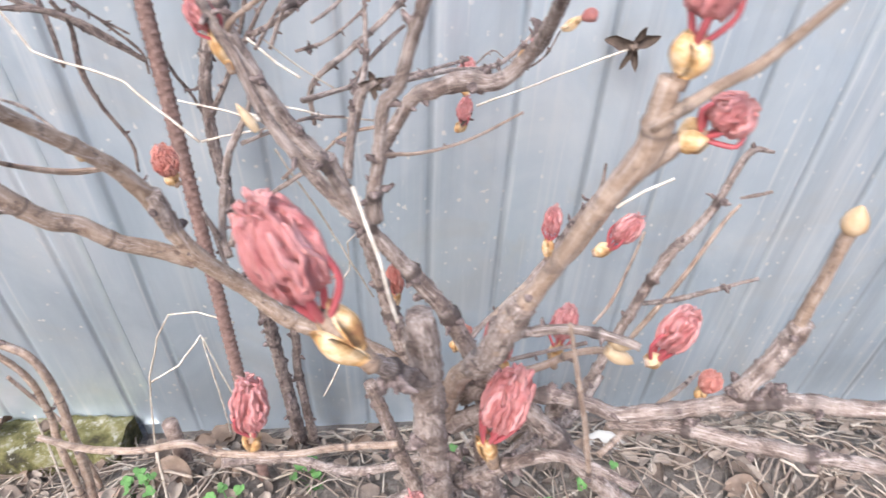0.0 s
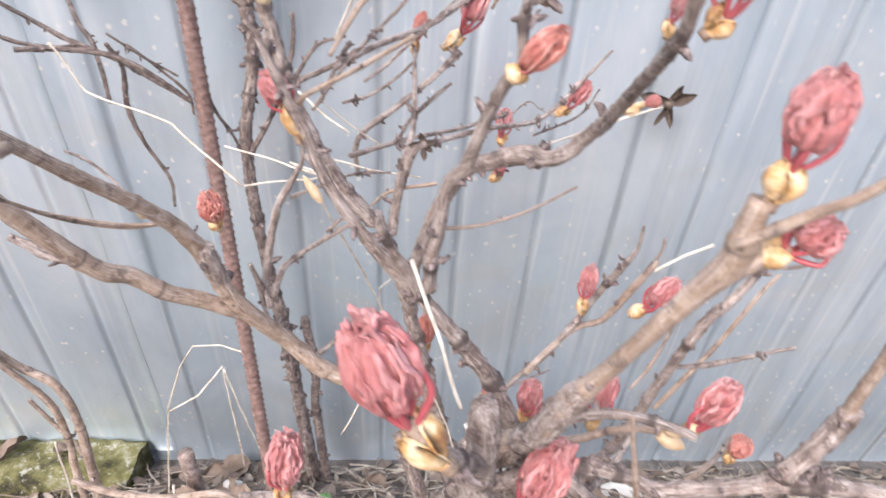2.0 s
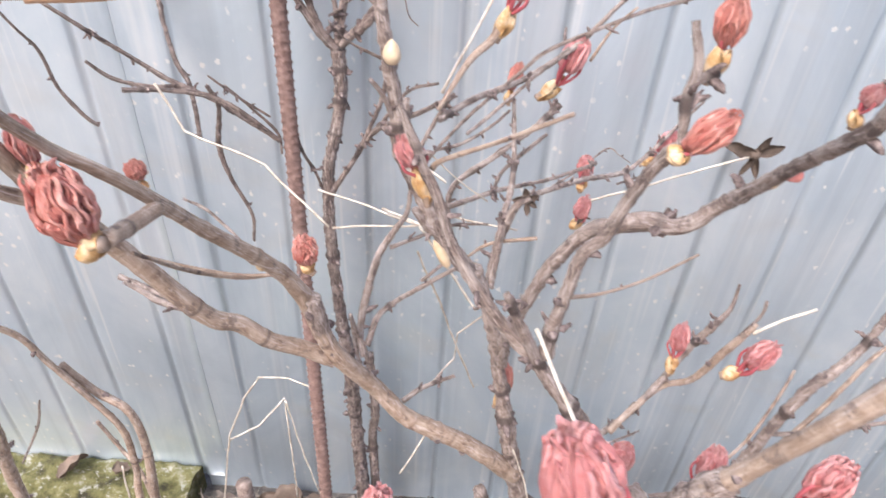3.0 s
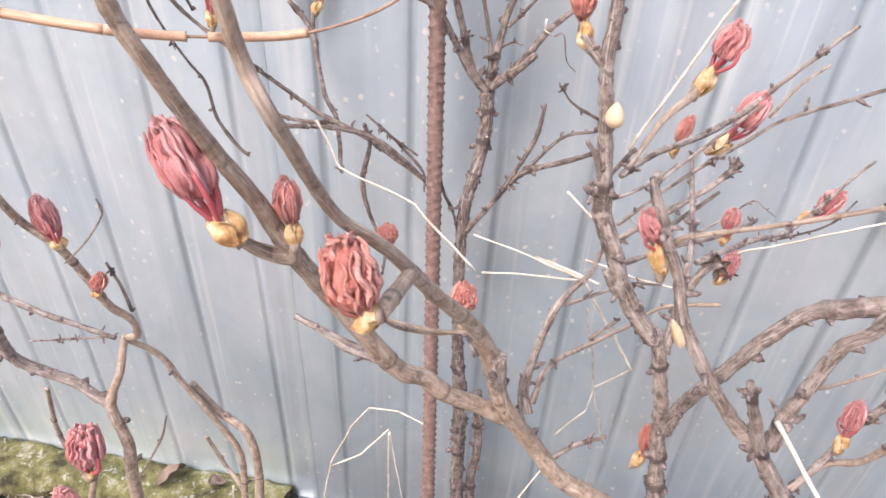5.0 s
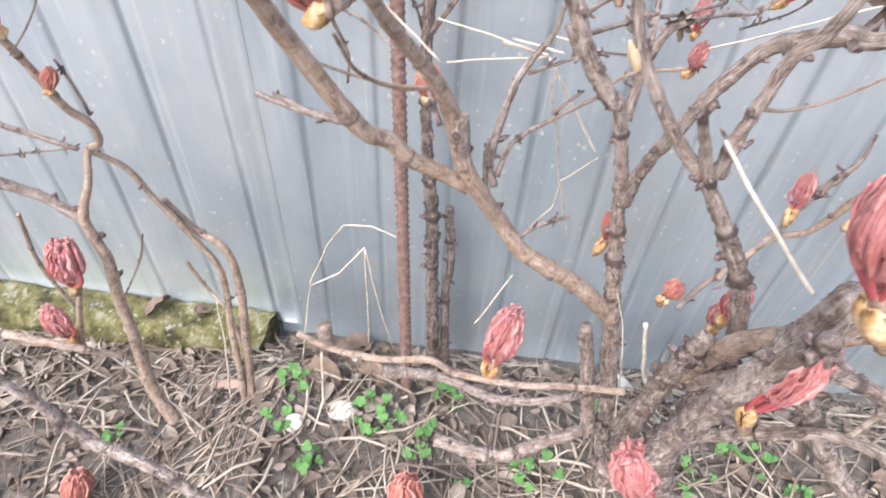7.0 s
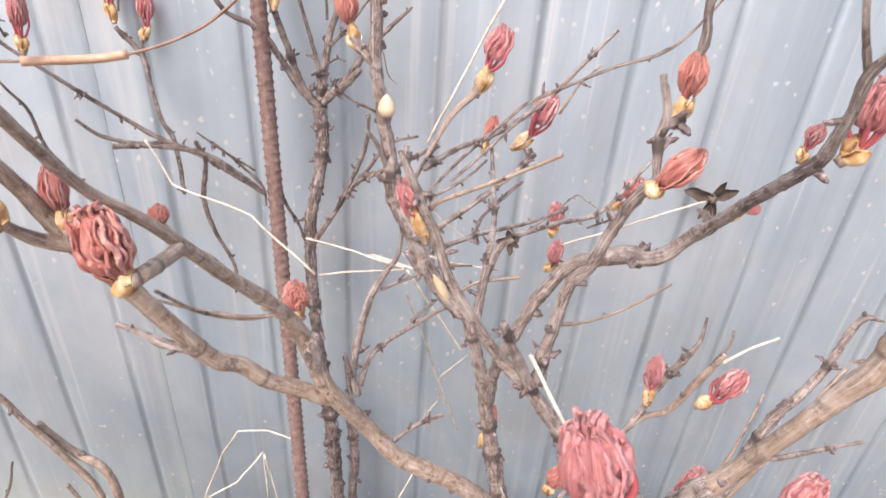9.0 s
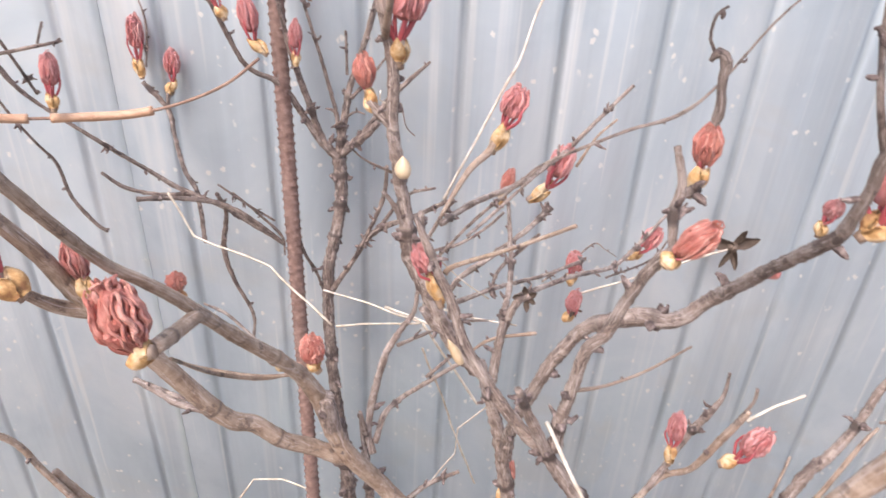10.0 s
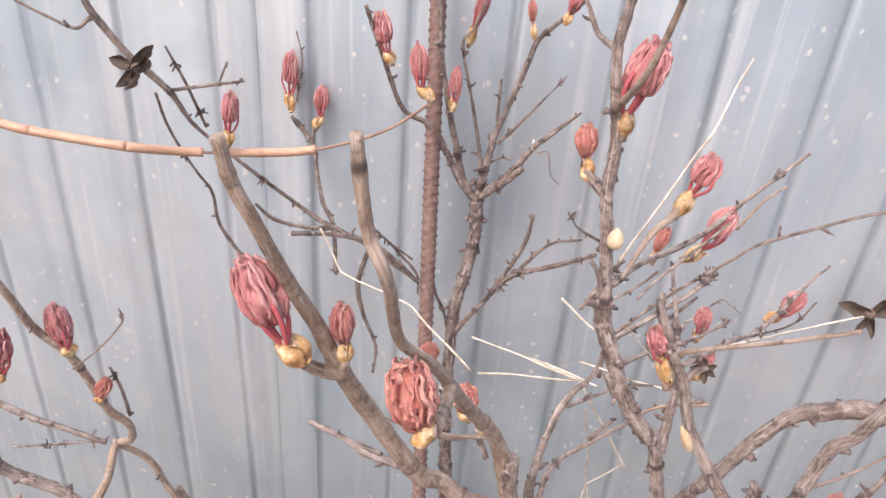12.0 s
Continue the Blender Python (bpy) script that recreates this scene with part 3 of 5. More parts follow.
# ---- shrubs ----
main_shrub = thing("peony_shrub", (0.0, 0.36, 0.2), "bare woody shrub with pink breaking leaf buds", "shrub", "peony shrubs")
back_shrub = thing("peony_shrub", (-0.2, 0.55, 0.15), "thin grey twiggy shrub close to the fence", "shrub", "peony shrubs")
left_shrub = thing("peony_shrub", (-0.5, 0.36, 0.1), "small bare shrub beside the mossy ledge", "shrub", "peony shrubs")
branch(main_shrub, young_bark, [(-0.1973, 0.1400, 1.0035, 0.0017), (-0.1970, 0.1433, 0.9898, 0.0019), (-0.1956, 0.1467, 0.9751, 0.0019), (-0.1913, 0.1500, 0.9602, 0.0020), (-0.1947, 0.1850, 0.9166, 0.0022), (-0.1874, 0.1960, 0.9019, 0.0024), (-0.1814, 0.2070, 0.8870, 0.0028), (-0.1725, 0.2380, 0.8461, 0.0036), (-0.1659, 0.2540, 0.8251, 0.0039), (-0.1576, 0.2720, 0.7978, 0.0045), (-0.1503, 0.2840, 0.7672, 0.0057), (-0.1457, 0.2870, 0.7435, 0.0054), (-0.1364, 0.2900, 0.7203, 0.0057), (-0.1179, 0.3070, 0.6761, 0.0060), (-0.0966, 0.3120, 0.6428, 0.0064), (-0.0515, 0.3250, 0.6029, 0.0071), (-0.0120, 0.3450, 0.5447, 0.0079)])
branch(main_shrub, young_bark, [(-0.2488, 0.1720, 0.9863, 0.0024), (-0.2477, 0.1760, 0.9715, 0.0025), (-0.2420, 0.1800, 0.9544, 0.0026), (-0.2379, 0.1925, 0.9280, 0.0030), (-0.2325, 0.2050, 0.9025, 0.0034), (-0.2267, 0.2150, 0.8754, 0.0041), (-0.2193, 0.2345, 0.8369, 0.0048), (-0.1966, 0.2540, 0.7813, 0.0052), (-0.1844, 0.2650, 0.7656, 0.0050), (-0.1715, 0.2720, 0.7481, 0.0050), (-0.1571, 0.2820, 0.7336, 0.0052), (-0.1402, 0.2900, 0.7186, 0.0052)])
branch(main_shrub, old_bark, [(-0.1974, 0.2550, 0.7817, 0.0031), (-0.2124, 0.2588, 0.7789, 0.0024), (-0.2264, 0.2625, 0.7780, 0.0022), (-0.2374, 0.2662, 0.7801, 0.0017), (-0.2486, 0.2700, 0.7810, 0.0011)])
branch(main_shrub, young_bark, [(-0.2255, 0.2150, 0.8727, 0.0041), (-0.2339, 0.2075, 0.8782, 0.0031), (-0.2402, 0.2000, 0.8890, 0.0021)])
branch(main_shrub, young_bark, [(-0.2255, 0.2150, 0.8697, 0.0028), (-0.2222, 0.2100, 0.8831, 0.0020)])
branch(main_shrub, young_bark, [(-0.1776, 0.2100, 0.8784, 0.0032), (-0.1786, 0.1940, 0.8815, 0.0032), (-0.1792, 0.1800, 0.8850, 0.0034)])
branch(back_shrub, dark_bark, [(-0.2098, 0.5850, 0.8016, 0.0065), (-0.2087, 0.5800, 0.7574, 0.0058), (-0.2150, 0.5700, 0.7158, 0.0056), (-0.2194, 0.5600, 0.6833, 0.0057), (-0.2184, 0.5500, 0.6229, 0.0059), (-0.2146, 0.5500, 0.5284, 0.0061), (-0.2059, 0.5500, 0.4184, 0.0080), (-0.2021, 0.5550, 0.2887, 0.0080), (-0.1910, 0.5450, 0.0668, 0.0109)])
branch(back_shrub, dark_bark, [(-0.1886, 0.5800, 0.4113, 0.0055), (-0.1806, 0.5750, 0.3081, 0.0059), (-0.1842, 0.5700, 0.2494, 0.0058), (-0.1729, 0.5500, 0.0829, 0.0072)])
branch(back_shrub, dark_bark, [(-0.2115, 0.5850, 0.8013, 0.0047), (-0.2255, 0.5775, 0.8200, 0.0038), (-0.2390, 0.5700, 0.8464, 0.0033), (-0.2552, 0.5600, 0.8770, 0.0028), (-0.2796, 0.5500, 0.8921, 0.0021), (-0.2909, 0.5400, 0.9224, 0.0022), (-0.2998, 0.5300, 0.9530, 0.0019), (-0.3069, 0.5200, 0.9794, 0.0017)])
branch(back_shrub, dark_bark, [(-0.2115, 0.5850, 0.8013, 0.0047), (-0.2247, 0.5767, 0.8245, 0.0036), (-0.2365, 0.5683, 0.8717, 0.0030), (-0.2427, 0.5600, 0.9016, 0.0027), (-0.2489, 0.5600, 0.9303, 0.0022), (-0.2541, 0.5600, 0.9668, 0.0020), (-0.2576, 0.5600, 1.0014, 0.0019)])
branch(back_shrub, dark_bark, [(-0.2104, 0.5850, 0.8075, 0.0043), (-0.2048, 0.5887, 0.8390, 0.0038), (-0.1999, 0.5925, 0.8693, 0.0033), (-0.1935, 0.5962, 0.8880, 0.0029), (-0.1790, 0.6000, 0.9343, 0.0028), (-0.1719, 0.6000, 0.9556, 0.0023), (-0.1529, 0.6000, 0.9754, 0.0021), (-0.1326, 0.6000, 0.9965, 0.0017)])
branch(back_shrub, dark_bark, [(-0.2074, 0.5850, 0.8049, 0.0043), (-0.1807, 0.5862, 0.8347, 0.0034), (-0.1629, 0.5875, 0.8609, 0.0029), (-0.1426, 0.5887, 0.8816, 0.0022), (-0.1250, 0.5900, 0.8981, 0.0012)])
branch(back_shrub, dark_bark, [(-0.2025, 0.5850, 0.8116, 0.0038), (-0.1871, 0.5825, 0.8237, 0.0038), (-0.1703, 0.5800, 0.8413, 0.0031)])
branch(back_shrub, dark_bark, [(-0.2077, 0.5850, 0.8079, 0.0034), (-0.2114, 0.5840, 0.8454, 0.0023), (-0.2239, 0.5830, 0.8982, 0.0016), (-0.2365, 0.5820, 0.9468, 0.0014), (-0.2279, 0.5810, 0.9621, 0.0015), (-0.2167, 0.5800, 0.9949, 0.0013)])
branch(back_shrub, dark_bark, [(-0.1971, 0.5850, 0.8609, 0.0019), (-0.1788, 0.5867, 0.8818, 0.0015), (-0.1614, 0.5883, 0.9044, 0.0009), (-0.1427, 0.5900, 0.9289, 0.0005)])
branch(back_shrub, dark_bark, [(-0.1570, 0.5800, 0.8587, 0.0009), (-0.1495, 0.5767, 0.8619, 0.0007), (-0.1438, 0.5733, 0.8419, 0.0005), (-0.1348, 0.5700, 0.8344, 0.0004)])
branch(back_shrub, dark_bark, [(-0.2109, 0.5800, 0.8355, 0.0015), (-0.1923, 0.5750, 0.8511, 0.0011), (-0.1814, 0.5700, 0.8516, 0.0007)])
branch(back_shrub, dark_bark, [(-0.1992, 0.5800, 0.8837, 0.0014), (-0.1993, 0.5800, 0.9070, 0.0012), (-0.1996, 0.5800, 0.9220, 0.0011)])
branch(back_shrub, dark_bark, [(-0.2184, 0.5550, 0.6606, 0.0032), (-0.1875, 0.5475, 0.7141, 0.0025), (-0.1659, 0.5400, 0.7481, 0.0029), (-0.1249, 0.5200, 0.7783, 0.0023), (-0.0978, 0.5000, 0.8036, 0.0018)])
branch(back_shrub, dark_bark, [(-0.1864, 0.5450, 0.7172, 0.0023), (-0.1674, 0.5400, 0.7601, 0.0020), (-0.1575, 0.5350, 0.7882, 0.0022), (-0.1539, 0.5300, 0.8192, 0.0016)])
branch(back_shrub, dark_bark, [(-0.1645, 0.5400, 0.7496, 0.0023), (-0.1372, 0.5300, 0.7911, 0.0016), (-0.1098, 0.5200, 0.8062, 0.0012)])
branch(main_shrub, old_bark, [(-0.1239, 0.3400, 1.0259, 0.0027), (-0.1259, 0.3400, 1.0107, 0.0026), (-0.1271, 0.3393, 0.9950, 0.0028), (-0.1229, 0.3387, 0.9707, 0.0031), (-0.1189, 0.3380, 0.9478, 0.0032), (-0.1189, 0.3340, 0.9241, 0.0035), (-0.1148, 0.3300, 0.8999, 0.0037), (-0.1101, 0.3300, 0.8723, 0.0039), (-0.1066, 0.3300, 0.8471, 0.0051), (-0.0957, 0.3310, 0.8194, 0.0045), (-0.0801, 0.3320, 0.7871, 0.0049), (-0.0610, 0.3330, 0.7628, 0.0053), (-0.0600, 0.3350, 0.7665, 0.0042), (-0.0463, 0.3385, 0.7180, 0.0045), (-0.0347, 0.3420, 0.6606, 0.0049), (-0.0218, 0.3450, 0.5941, 0.0063), (-0.0017, 0.3480, 0.4981, 0.0076), (0.0288, 0.3480, 0.3533, 0.0095), (0.0590, 0.3450, 0.2021, 0.0115), (0.0847, 0.3400, 0.0626, 0.0136)])
branch(main_shrub, old_bark, [(-0.1277, 0.3400, 0.9954, 0.0019), (-0.1373, 0.3433, 1.0013, 0.0015), (-0.1433, 0.3467, 1.0121, 0.0012), (-0.1488, 0.3500, 1.0203, 0.0011)])
branch(main_shrub, young_bark, [(-0.1230, 0.3350, 0.9673, 0.0022), (-0.1161, 0.3100, 0.9888, 0.0018), (-0.1113, 0.3000, 1.0103, 0.0016), (-0.1094, 0.2900, 1.0289, 0.0014)])
branch(main_shrub, old_bark, [(-0.1185, 0.3350, 0.9205, 0.0031), (-0.1265, 0.3350, 0.9284, 0.0030), (-0.1311, 0.3350, 0.9347, 0.0028)])
branch(main_shrub, old_bark, [(-0.1178, 0.3300, 0.8966, 0.0009), (-0.1309, 0.3200, 0.9070, 0.0006), (-0.1371, 0.3100, 0.9180, 0.0004)])
branch(main_shrub, old_bark, [(-0.0754, 0.3330, 0.7864, 0.0035), (-0.0901, 0.3290, 0.7985, 0.0032), (-0.0981, 0.3250, 0.8129, 0.0024)])
branch(main_shrub, old_bark, [(-0.0514, 0.3400, 0.7486, 0.0037), (-0.0488, 0.3500, 0.7694, 0.0031), (-0.0476, 0.3600, 0.7850, 0.0026), (-0.0435, 0.4000, 0.7984, 0.0021), (-0.0480, 0.4500, 0.8294, 0.0015)])
branch(main_shrub, old_bark, [(-0.1095, 0.3300, 0.8574, 0.0018), (-0.1151, 0.3250, 0.8779, 0.0014), (-0.1213, 0.3200, 0.8894, 0.0012)])
branch(main_shrub, old_bark, [(-0.0964, 0.2600, 0.9060, 0.0012), (-0.0913, 0.2575, 0.8958, 0.0019), (-0.0848, 0.2550, 0.8815, 0.0022), (-0.0776, 0.2525, 0.8681, 0.0025), (-0.0720, 0.2500, 0.8506, 0.0026), (-0.0651, 0.2475, 0.8387, 0.0028), (-0.0524, 0.2450, 0.8195, 0.0030), (-0.0385, 0.2425, 0.8030, 0.0033), (-0.0283, 0.2400, 0.7942, 0.0037), (-0.0167, 0.2400, 0.7782, 0.0040), (0.0130, 0.2450, 0.7297, 0.0049), (0.0313, 0.2500, 0.6819, 0.0054), (0.0426, 0.2550, 0.6340, 0.0063), (0.0483, 0.2700, 0.5555, 0.0076), (0.0647, 0.2900, 0.4400, 0.0092), (0.1139, 0.3100, 0.2356, 0.0123)])
branch(main_shrub, old_bark, [(-0.0212, 0.2400, 0.7847, 0.0031), (-0.0328, 0.2350, 0.8103, 0.0030), (-0.0447, 0.2300, 0.8396, 0.0017)])
branch(main_shrub, young_bark, [(-0.0815, 0.2590, 0.8790, 0.0016), (-0.0770, 0.2560, 0.8850, 0.0012), (-0.0528, 0.2409, 0.9049, 0.0010), (-0.0313, 0.2276, 0.9237, 0.0009)])
branch(main_shrub, old_bark, [(-0.0888, 0.2600, 0.8867, 0.0014), (-0.0936, 0.2625, 0.8979, 0.0016), (-0.0940, 0.2650, 0.9066, 0.0014)])
branch(main_shrub, old_bark, [(-0.0369, 0.3350, 0.6865, 0.0049), (-0.0368, 0.3250, 0.7177, 0.0043), (-0.0328, 0.3110, 0.7521, 0.0040), (-0.0243, 0.2970, 0.7952, 0.0038), (-0.0142, 0.2950, 0.8192, 0.0038), (-0.0053, 0.2920, 0.8341, 0.0039), (0.0019, 0.2900, 0.8381, 0.0045), (0.0181, 0.2880, 0.8454, 0.0048), (0.0343, 0.2840, 0.8479, 0.0041), (0.0491, 0.2800, 0.8655, 0.0037), (0.0519, 0.2450, 0.9024, 0.0029), (0.0503, 0.2150, 0.9292, 0.0027), (0.0494, 0.2030, 0.9407, 0.0025), (0.0479, 0.1950, 0.9583, 0.0020), (0.0453, 0.1900, 0.9716, 0.0019), (0.0479, 0.1850, 0.9816, 0.0016), (0.0518, 0.1800, 0.9916, 0.0014)])
branch(main_shrub, old_bark, [(0.0450, 0.1910, 0.9729, 0.0014), (0.0378, 0.1900, 0.9882, 0.0010), (0.0379, 0.2000, 1.0045, 0.0009), (0.0358, 0.2000, 1.0145, 0.0006)])
branch(main_shrub, old_bark, [(-0.0217, 0.2400, 0.7966, 0.0038), (-0.0218, 0.2400, 0.8135, 0.0033), (-0.0192, 0.2400, 0.8334, 0.0032), (-0.0164, 0.2390, 0.8573, 0.0028), (-0.0094, 0.2380, 0.8686, 0.0029), (-0.0031, 0.2350, 0.8928, 0.0027), (0.0029, 0.2300, 0.9107, 0.0028), (0.0078, 0.2250, 0.9188, 0.0029)])
branch(main_shrub, old_bark, [(0.0058, 0.2280, 0.9158, 0.0017), (0.0055, 0.2350, 0.9294, 0.0019), (0.0066, 0.2375, 0.9402, 0.0018), (0.0025, 0.2400, 0.9536, 0.0015)])
branch(main_shrub, old_bark, [(0.0077, 0.2400, 0.9346, 0.0021), (0.0152, 0.2450, 0.9355, 0.0019)])
branch(main_shrub, young_bark, [(-0.0179, 0.2400, 0.8330, 0.0011), (0.0001, 0.2567, 0.8239, 0.0009), (0.0229, 0.2733, 0.8220, 0.0008), (0.0488, 0.2900, 0.8280, 0.0007)])
branch(main_shrub, young_bark, [(0.0146, 0.2500, 0.6158, 0.0074), (0.0214, 0.2200, 0.7020, 0.0061), (0.0340, 0.1900, 0.7574, 0.0053), (0.0381, 0.1770, 0.7974, 0.0053), (0.0462, 0.1720, 0.8225, 0.0037), (0.0555, 0.1630, 0.8601, 0.0035), (0.0615, 0.1600, 0.8781, 0.0041), (0.0665, 0.1580, 0.8921, 0.0047), (0.0668, 0.1580, 0.9050, 0.0039), (0.0668, 0.1580, 0.9135, 0.0033)])
branch(main_shrub, young_bark, [(0.0644, 0.1550, 0.9005, 0.0021), (0.0711, 0.1525, 0.9087, 0.0019), (0.0772, 0.1500, 0.9163, 0.0017), (0.0830, 0.1475, 0.9227, 0.0016), (0.0879, 0.1450, 0.9314, 0.0014), (0.0925, 0.1400, 0.9435, 0.0012)])
branch(main_shrub, young_bark, [(0.0665, 0.1600, 0.8837, 0.0032), (0.0725, 0.1600, 0.8902, 0.0031), (0.0758, 0.1600, 0.8944, 0.0027)])
branch(main_shrub, old_bark, [(0.0416, 0.1850, 0.7803, 0.0028), (0.0576, 0.1812, 0.7883, 0.0024), (0.0678, 0.1775, 0.7921, 0.0022), (0.0834, 0.1737, 0.7911, 0.0020), (0.0905, 0.1700, 0.7912, 0.0018)])
branch(main_shrub, young_bark, [(0.0343, 0.2400, 0.6760, 0.0032), (0.0625, 0.2268, 0.7025, 0.0025), (0.0803, 0.2135, 0.7341, 0.0020), (0.0917, 0.2002, 0.7524, 0.0019), (0.0965, 0.1870, 0.7630, 0.0014)])
branch(main_shrub, old_bark, [(0.0545, 0.2500, 0.6816, 0.0014), (0.0799, 0.2500, 0.6924, 0.0013), (0.0984, 0.2500, 0.6997, 0.0014)])
branch(main_shrub, old_bark, [(0.1212, 0.3300, 0.5043, 0.0047), (0.1441, 0.3375, 0.5623, 0.0044), (0.1600, 0.3450, 0.6226, 0.0041), (0.1748, 0.3500, 0.6772, 0.0042), (0.1909, 0.3550, 0.7017, 0.0037), (0.2022, 0.3600, 0.7243, 0.0030), (0.2095, 0.3650, 0.7500, 0.0027), (0.2166, 0.3675, 0.7625, 0.0023), (0.2318, 0.3700, 0.7597, 0.0012)])
branch(main_shrub, young_bark, [(0.1633, 0.3450, 0.5847, 0.0019), (0.1795, 0.3517, 0.6136, 0.0025), (0.1976, 0.3583, 0.6533, 0.0020), (0.2146, 0.3650, 0.7003, 0.0017), (0.2247, 0.3700, 0.7155, 0.0011)])
branch(main_shrub, old_bark, [(0.2195, 0.3650, 0.7242, 0.0011), (0.2302, 0.3625, 0.7296, 0.0014), (0.2368, 0.3600, 0.7346, 0.0011)])
branch(main_shrub, old_bark, [(0.1676, 0.3500, 0.6309, 0.0018), (0.1962, 0.3533, 0.6332, 0.0024), (0.2248, 0.3567, 0.6420, 0.0018), (0.2567, 0.3600, 0.6522, 0.0014)])
branch(main_shrub, young_bark, [(0.1173, 0.3000, 0.6609, 0.0011), (0.1280, 0.3067, 0.6775, 0.0012), (0.1360, 0.3133, 0.7090, 0.0010), (0.1412, 0.3200, 0.7282, 0.0009)])
branch(main_shrub, old_bark, [(0.0286, 0.3300, 0.5894, 0.0025), (0.0481, 0.3500, 0.6024, 0.0025), (0.0729, 0.3700, 0.6134, 0.0029), (0.0949, 0.3900, 0.6314, 0.0029), (0.1130, 0.4100, 0.6464, 0.0033), (0.1266, 0.4133, 0.6721, 0.0032), (0.1364, 0.4167, 0.6904, 0.0019), (0.1373, 0.4200, 0.7126, 0.0012)])
branch(main_shrub, old_bark, [(0.0362, 0.3100, 0.6410, 0.0007), (0.0567, 0.3200, 0.6440, 0.0009), (0.0683, 0.3300, 0.6401, 0.0006)])
branch(main_shrub, young_bark, [(0.0547, 0.3500, 0.6094, 0.0031), (0.0742, 0.3700, 0.6178, 0.0027), (0.0972, 0.3900, 0.6247, 0.0026), (0.1152, 0.3850, 0.6422, 0.0028), (0.1269, 0.3825, 0.6741, 0.0034), (0.1338, 0.3800, 0.6949, 0.0030), (0.1392, 0.3780, 0.7115, 0.0018)])
branch(main_shrub, old_bark, [(0.1325, 0.3800, 0.6965, 0.0015), (0.1402, 0.3800, 0.7181, 0.0012), (0.1398, 0.3800, 0.7315, 0.0013)])
branch(main_shrub, old_bark, [(0.1719, 0.2150, 0.6860, 0.0054), (0.1791, 0.2150, 0.7152, 0.0051), (0.1926, 0.2220, 0.7383, 0.0059), (0.1930, 0.2220, 0.7532, 0.0051)])
branch(main_shrub, young_bark, [(0.1938, 0.2220, 0.7421, 0.0040), (0.1915, 0.2220, 0.7595, 0.0037), (0.1912, 0.2220, 0.7856, 0.0033), (0.1902, 0.2220, 0.8070, 0.0034), (0.1908, 0.2220, 0.8191, 0.0035)])
branch(main_shrub, old_bark, [(0.0276, 0.2000, 0.7370, 0.0063), (0.0348, 0.1860, 0.7687, 0.0064), (0.0384, 0.1780, 0.7963, 0.0064), (0.0419, 0.1740, 0.8122, 0.0049)])
branch(main_shrub, old_bark, [(0.0215, 0.2400, 0.6255, 0.0063), (0.0583, 0.2200, 0.6858, 0.0043), (0.0914, 0.2175, 0.6867, 0.0042), (0.1136, 0.2150, 0.6790, 0.0045), (0.1429, 0.2135, 0.6865, 0.0047), (0.1742, 0.2120, 0.6981, 0.0048), (0.1962, 0.2085, 0.7044, 0.0047), (0.2293, 0.2050, 0.7058, 0.0046), (0.2703, 0.2000, 0.7081, 0.0043)])
branch(main_shrub, old_bark, [(0.1115, 0.2200, 0.6650, 0.0047), (0.1452, 0.2100, 0.6763, 0.0045), (0.1653, 0.2000, 0.6827, 0.0046), (0.1953, 0.1950, 0.6800, 0.0045), (0.2369, 0.1900, 0.6766, 0.0043), (0.2753, 0.1850, 0.6749, 0.0040)])
branch(main_shrub, young_bark, [(0.0570, 0.1600, 0.8153, 0.0009), (0.0655, 0.1567, 0.7825, 0.0012), (0.0723, 0.1533, 0.7559, 0.0013), (0.0797, 0.1500, 0.7199, 0.0014)])
branch(main_shrub, young_bark, [(0.1139, 0.2200, 0.6267, 0.0022), (0.1435, 0.2450, 0.6290, 0.0022), (0.1761, 0.2700, 0.6280, 0.0021), (0.2250, 0.3300, 0.5737, 0.0016)])
branch(main_shrub, old_bark, [(0.0197, 0.2400, 0.5468, 0.0055), (0.0560, 0.2000, 0.6485, 0.0039), (0.0729, 0.1900, 0.6748, 0.0034), (0.0908, 0.1800, 0.6835, 0.0030), (0.1135, 0.1700, 0.6791, 0.0027)])
branch(main_shrub, old_bark, [(0.0523, 0.2200, 0.6081, 0.0037), (0.0867, 0.2600, 0.5797, 0.0038), (0.1225, 0.3000, 0.5510, 0.0035), (0.1469, 0.3300, 0.5651, 0.0029)])
branch(main_shrub, young_bark, [(-0.2368, 0.2200, 0.6293, 0.0022), (-0.2134, 0.2200, 0.6179, 0.0025), (-0.1773, 0.2200, 0.6170, 0.0025), (-0.1474, 0.2217, 0.6239, 0.0025), (-0.1283, 0.2233, 0.6107, 0.0026), (-0.0845, 0.2250, 0.6086, 0.0026), (-0.0560, 0.2325, 0.6057, 0.0026), (-0.0149, 0.2400, 0.6004, 0.0030)])
branch(main_shrub, old_bark, [(0.0063, 0.2250, 0.6935, 0.0055), (0.0098, 0.2500, 0.6013, 0.0070), (0.0154, 0.2700, 0.5027, 0.0083), (0.0269, 0.2900, 0.3556, 0.0100)])
branch(main_shrub, old_bark, [(-0.0405, 0.3000, 0.5856, 0.0047), (-0.0315, 0.3000, 0.5489, 0.0053), (-0.0189, 0.3000, 0.4907, 0.0061), (-0.0042, 0.3000, 0.4232, 0.0070)])
branch(main_shrub, young_bark, [(-0.0684, 0.3600, 0.7546, 0.0010), (-0.0532, 0.3600, 0.7688, 0.0013), (-0.0241, 0.3600, 0.7772, 0.0013)])
branch(main_shrub, old_bark, [(-0.0495, 0.3600, 0.7648, 0.0026), (-0.0405, 0.3600, 0.7981, 0.0027), (-0.0319, 0.3600, 0.8063, 0.0021)])
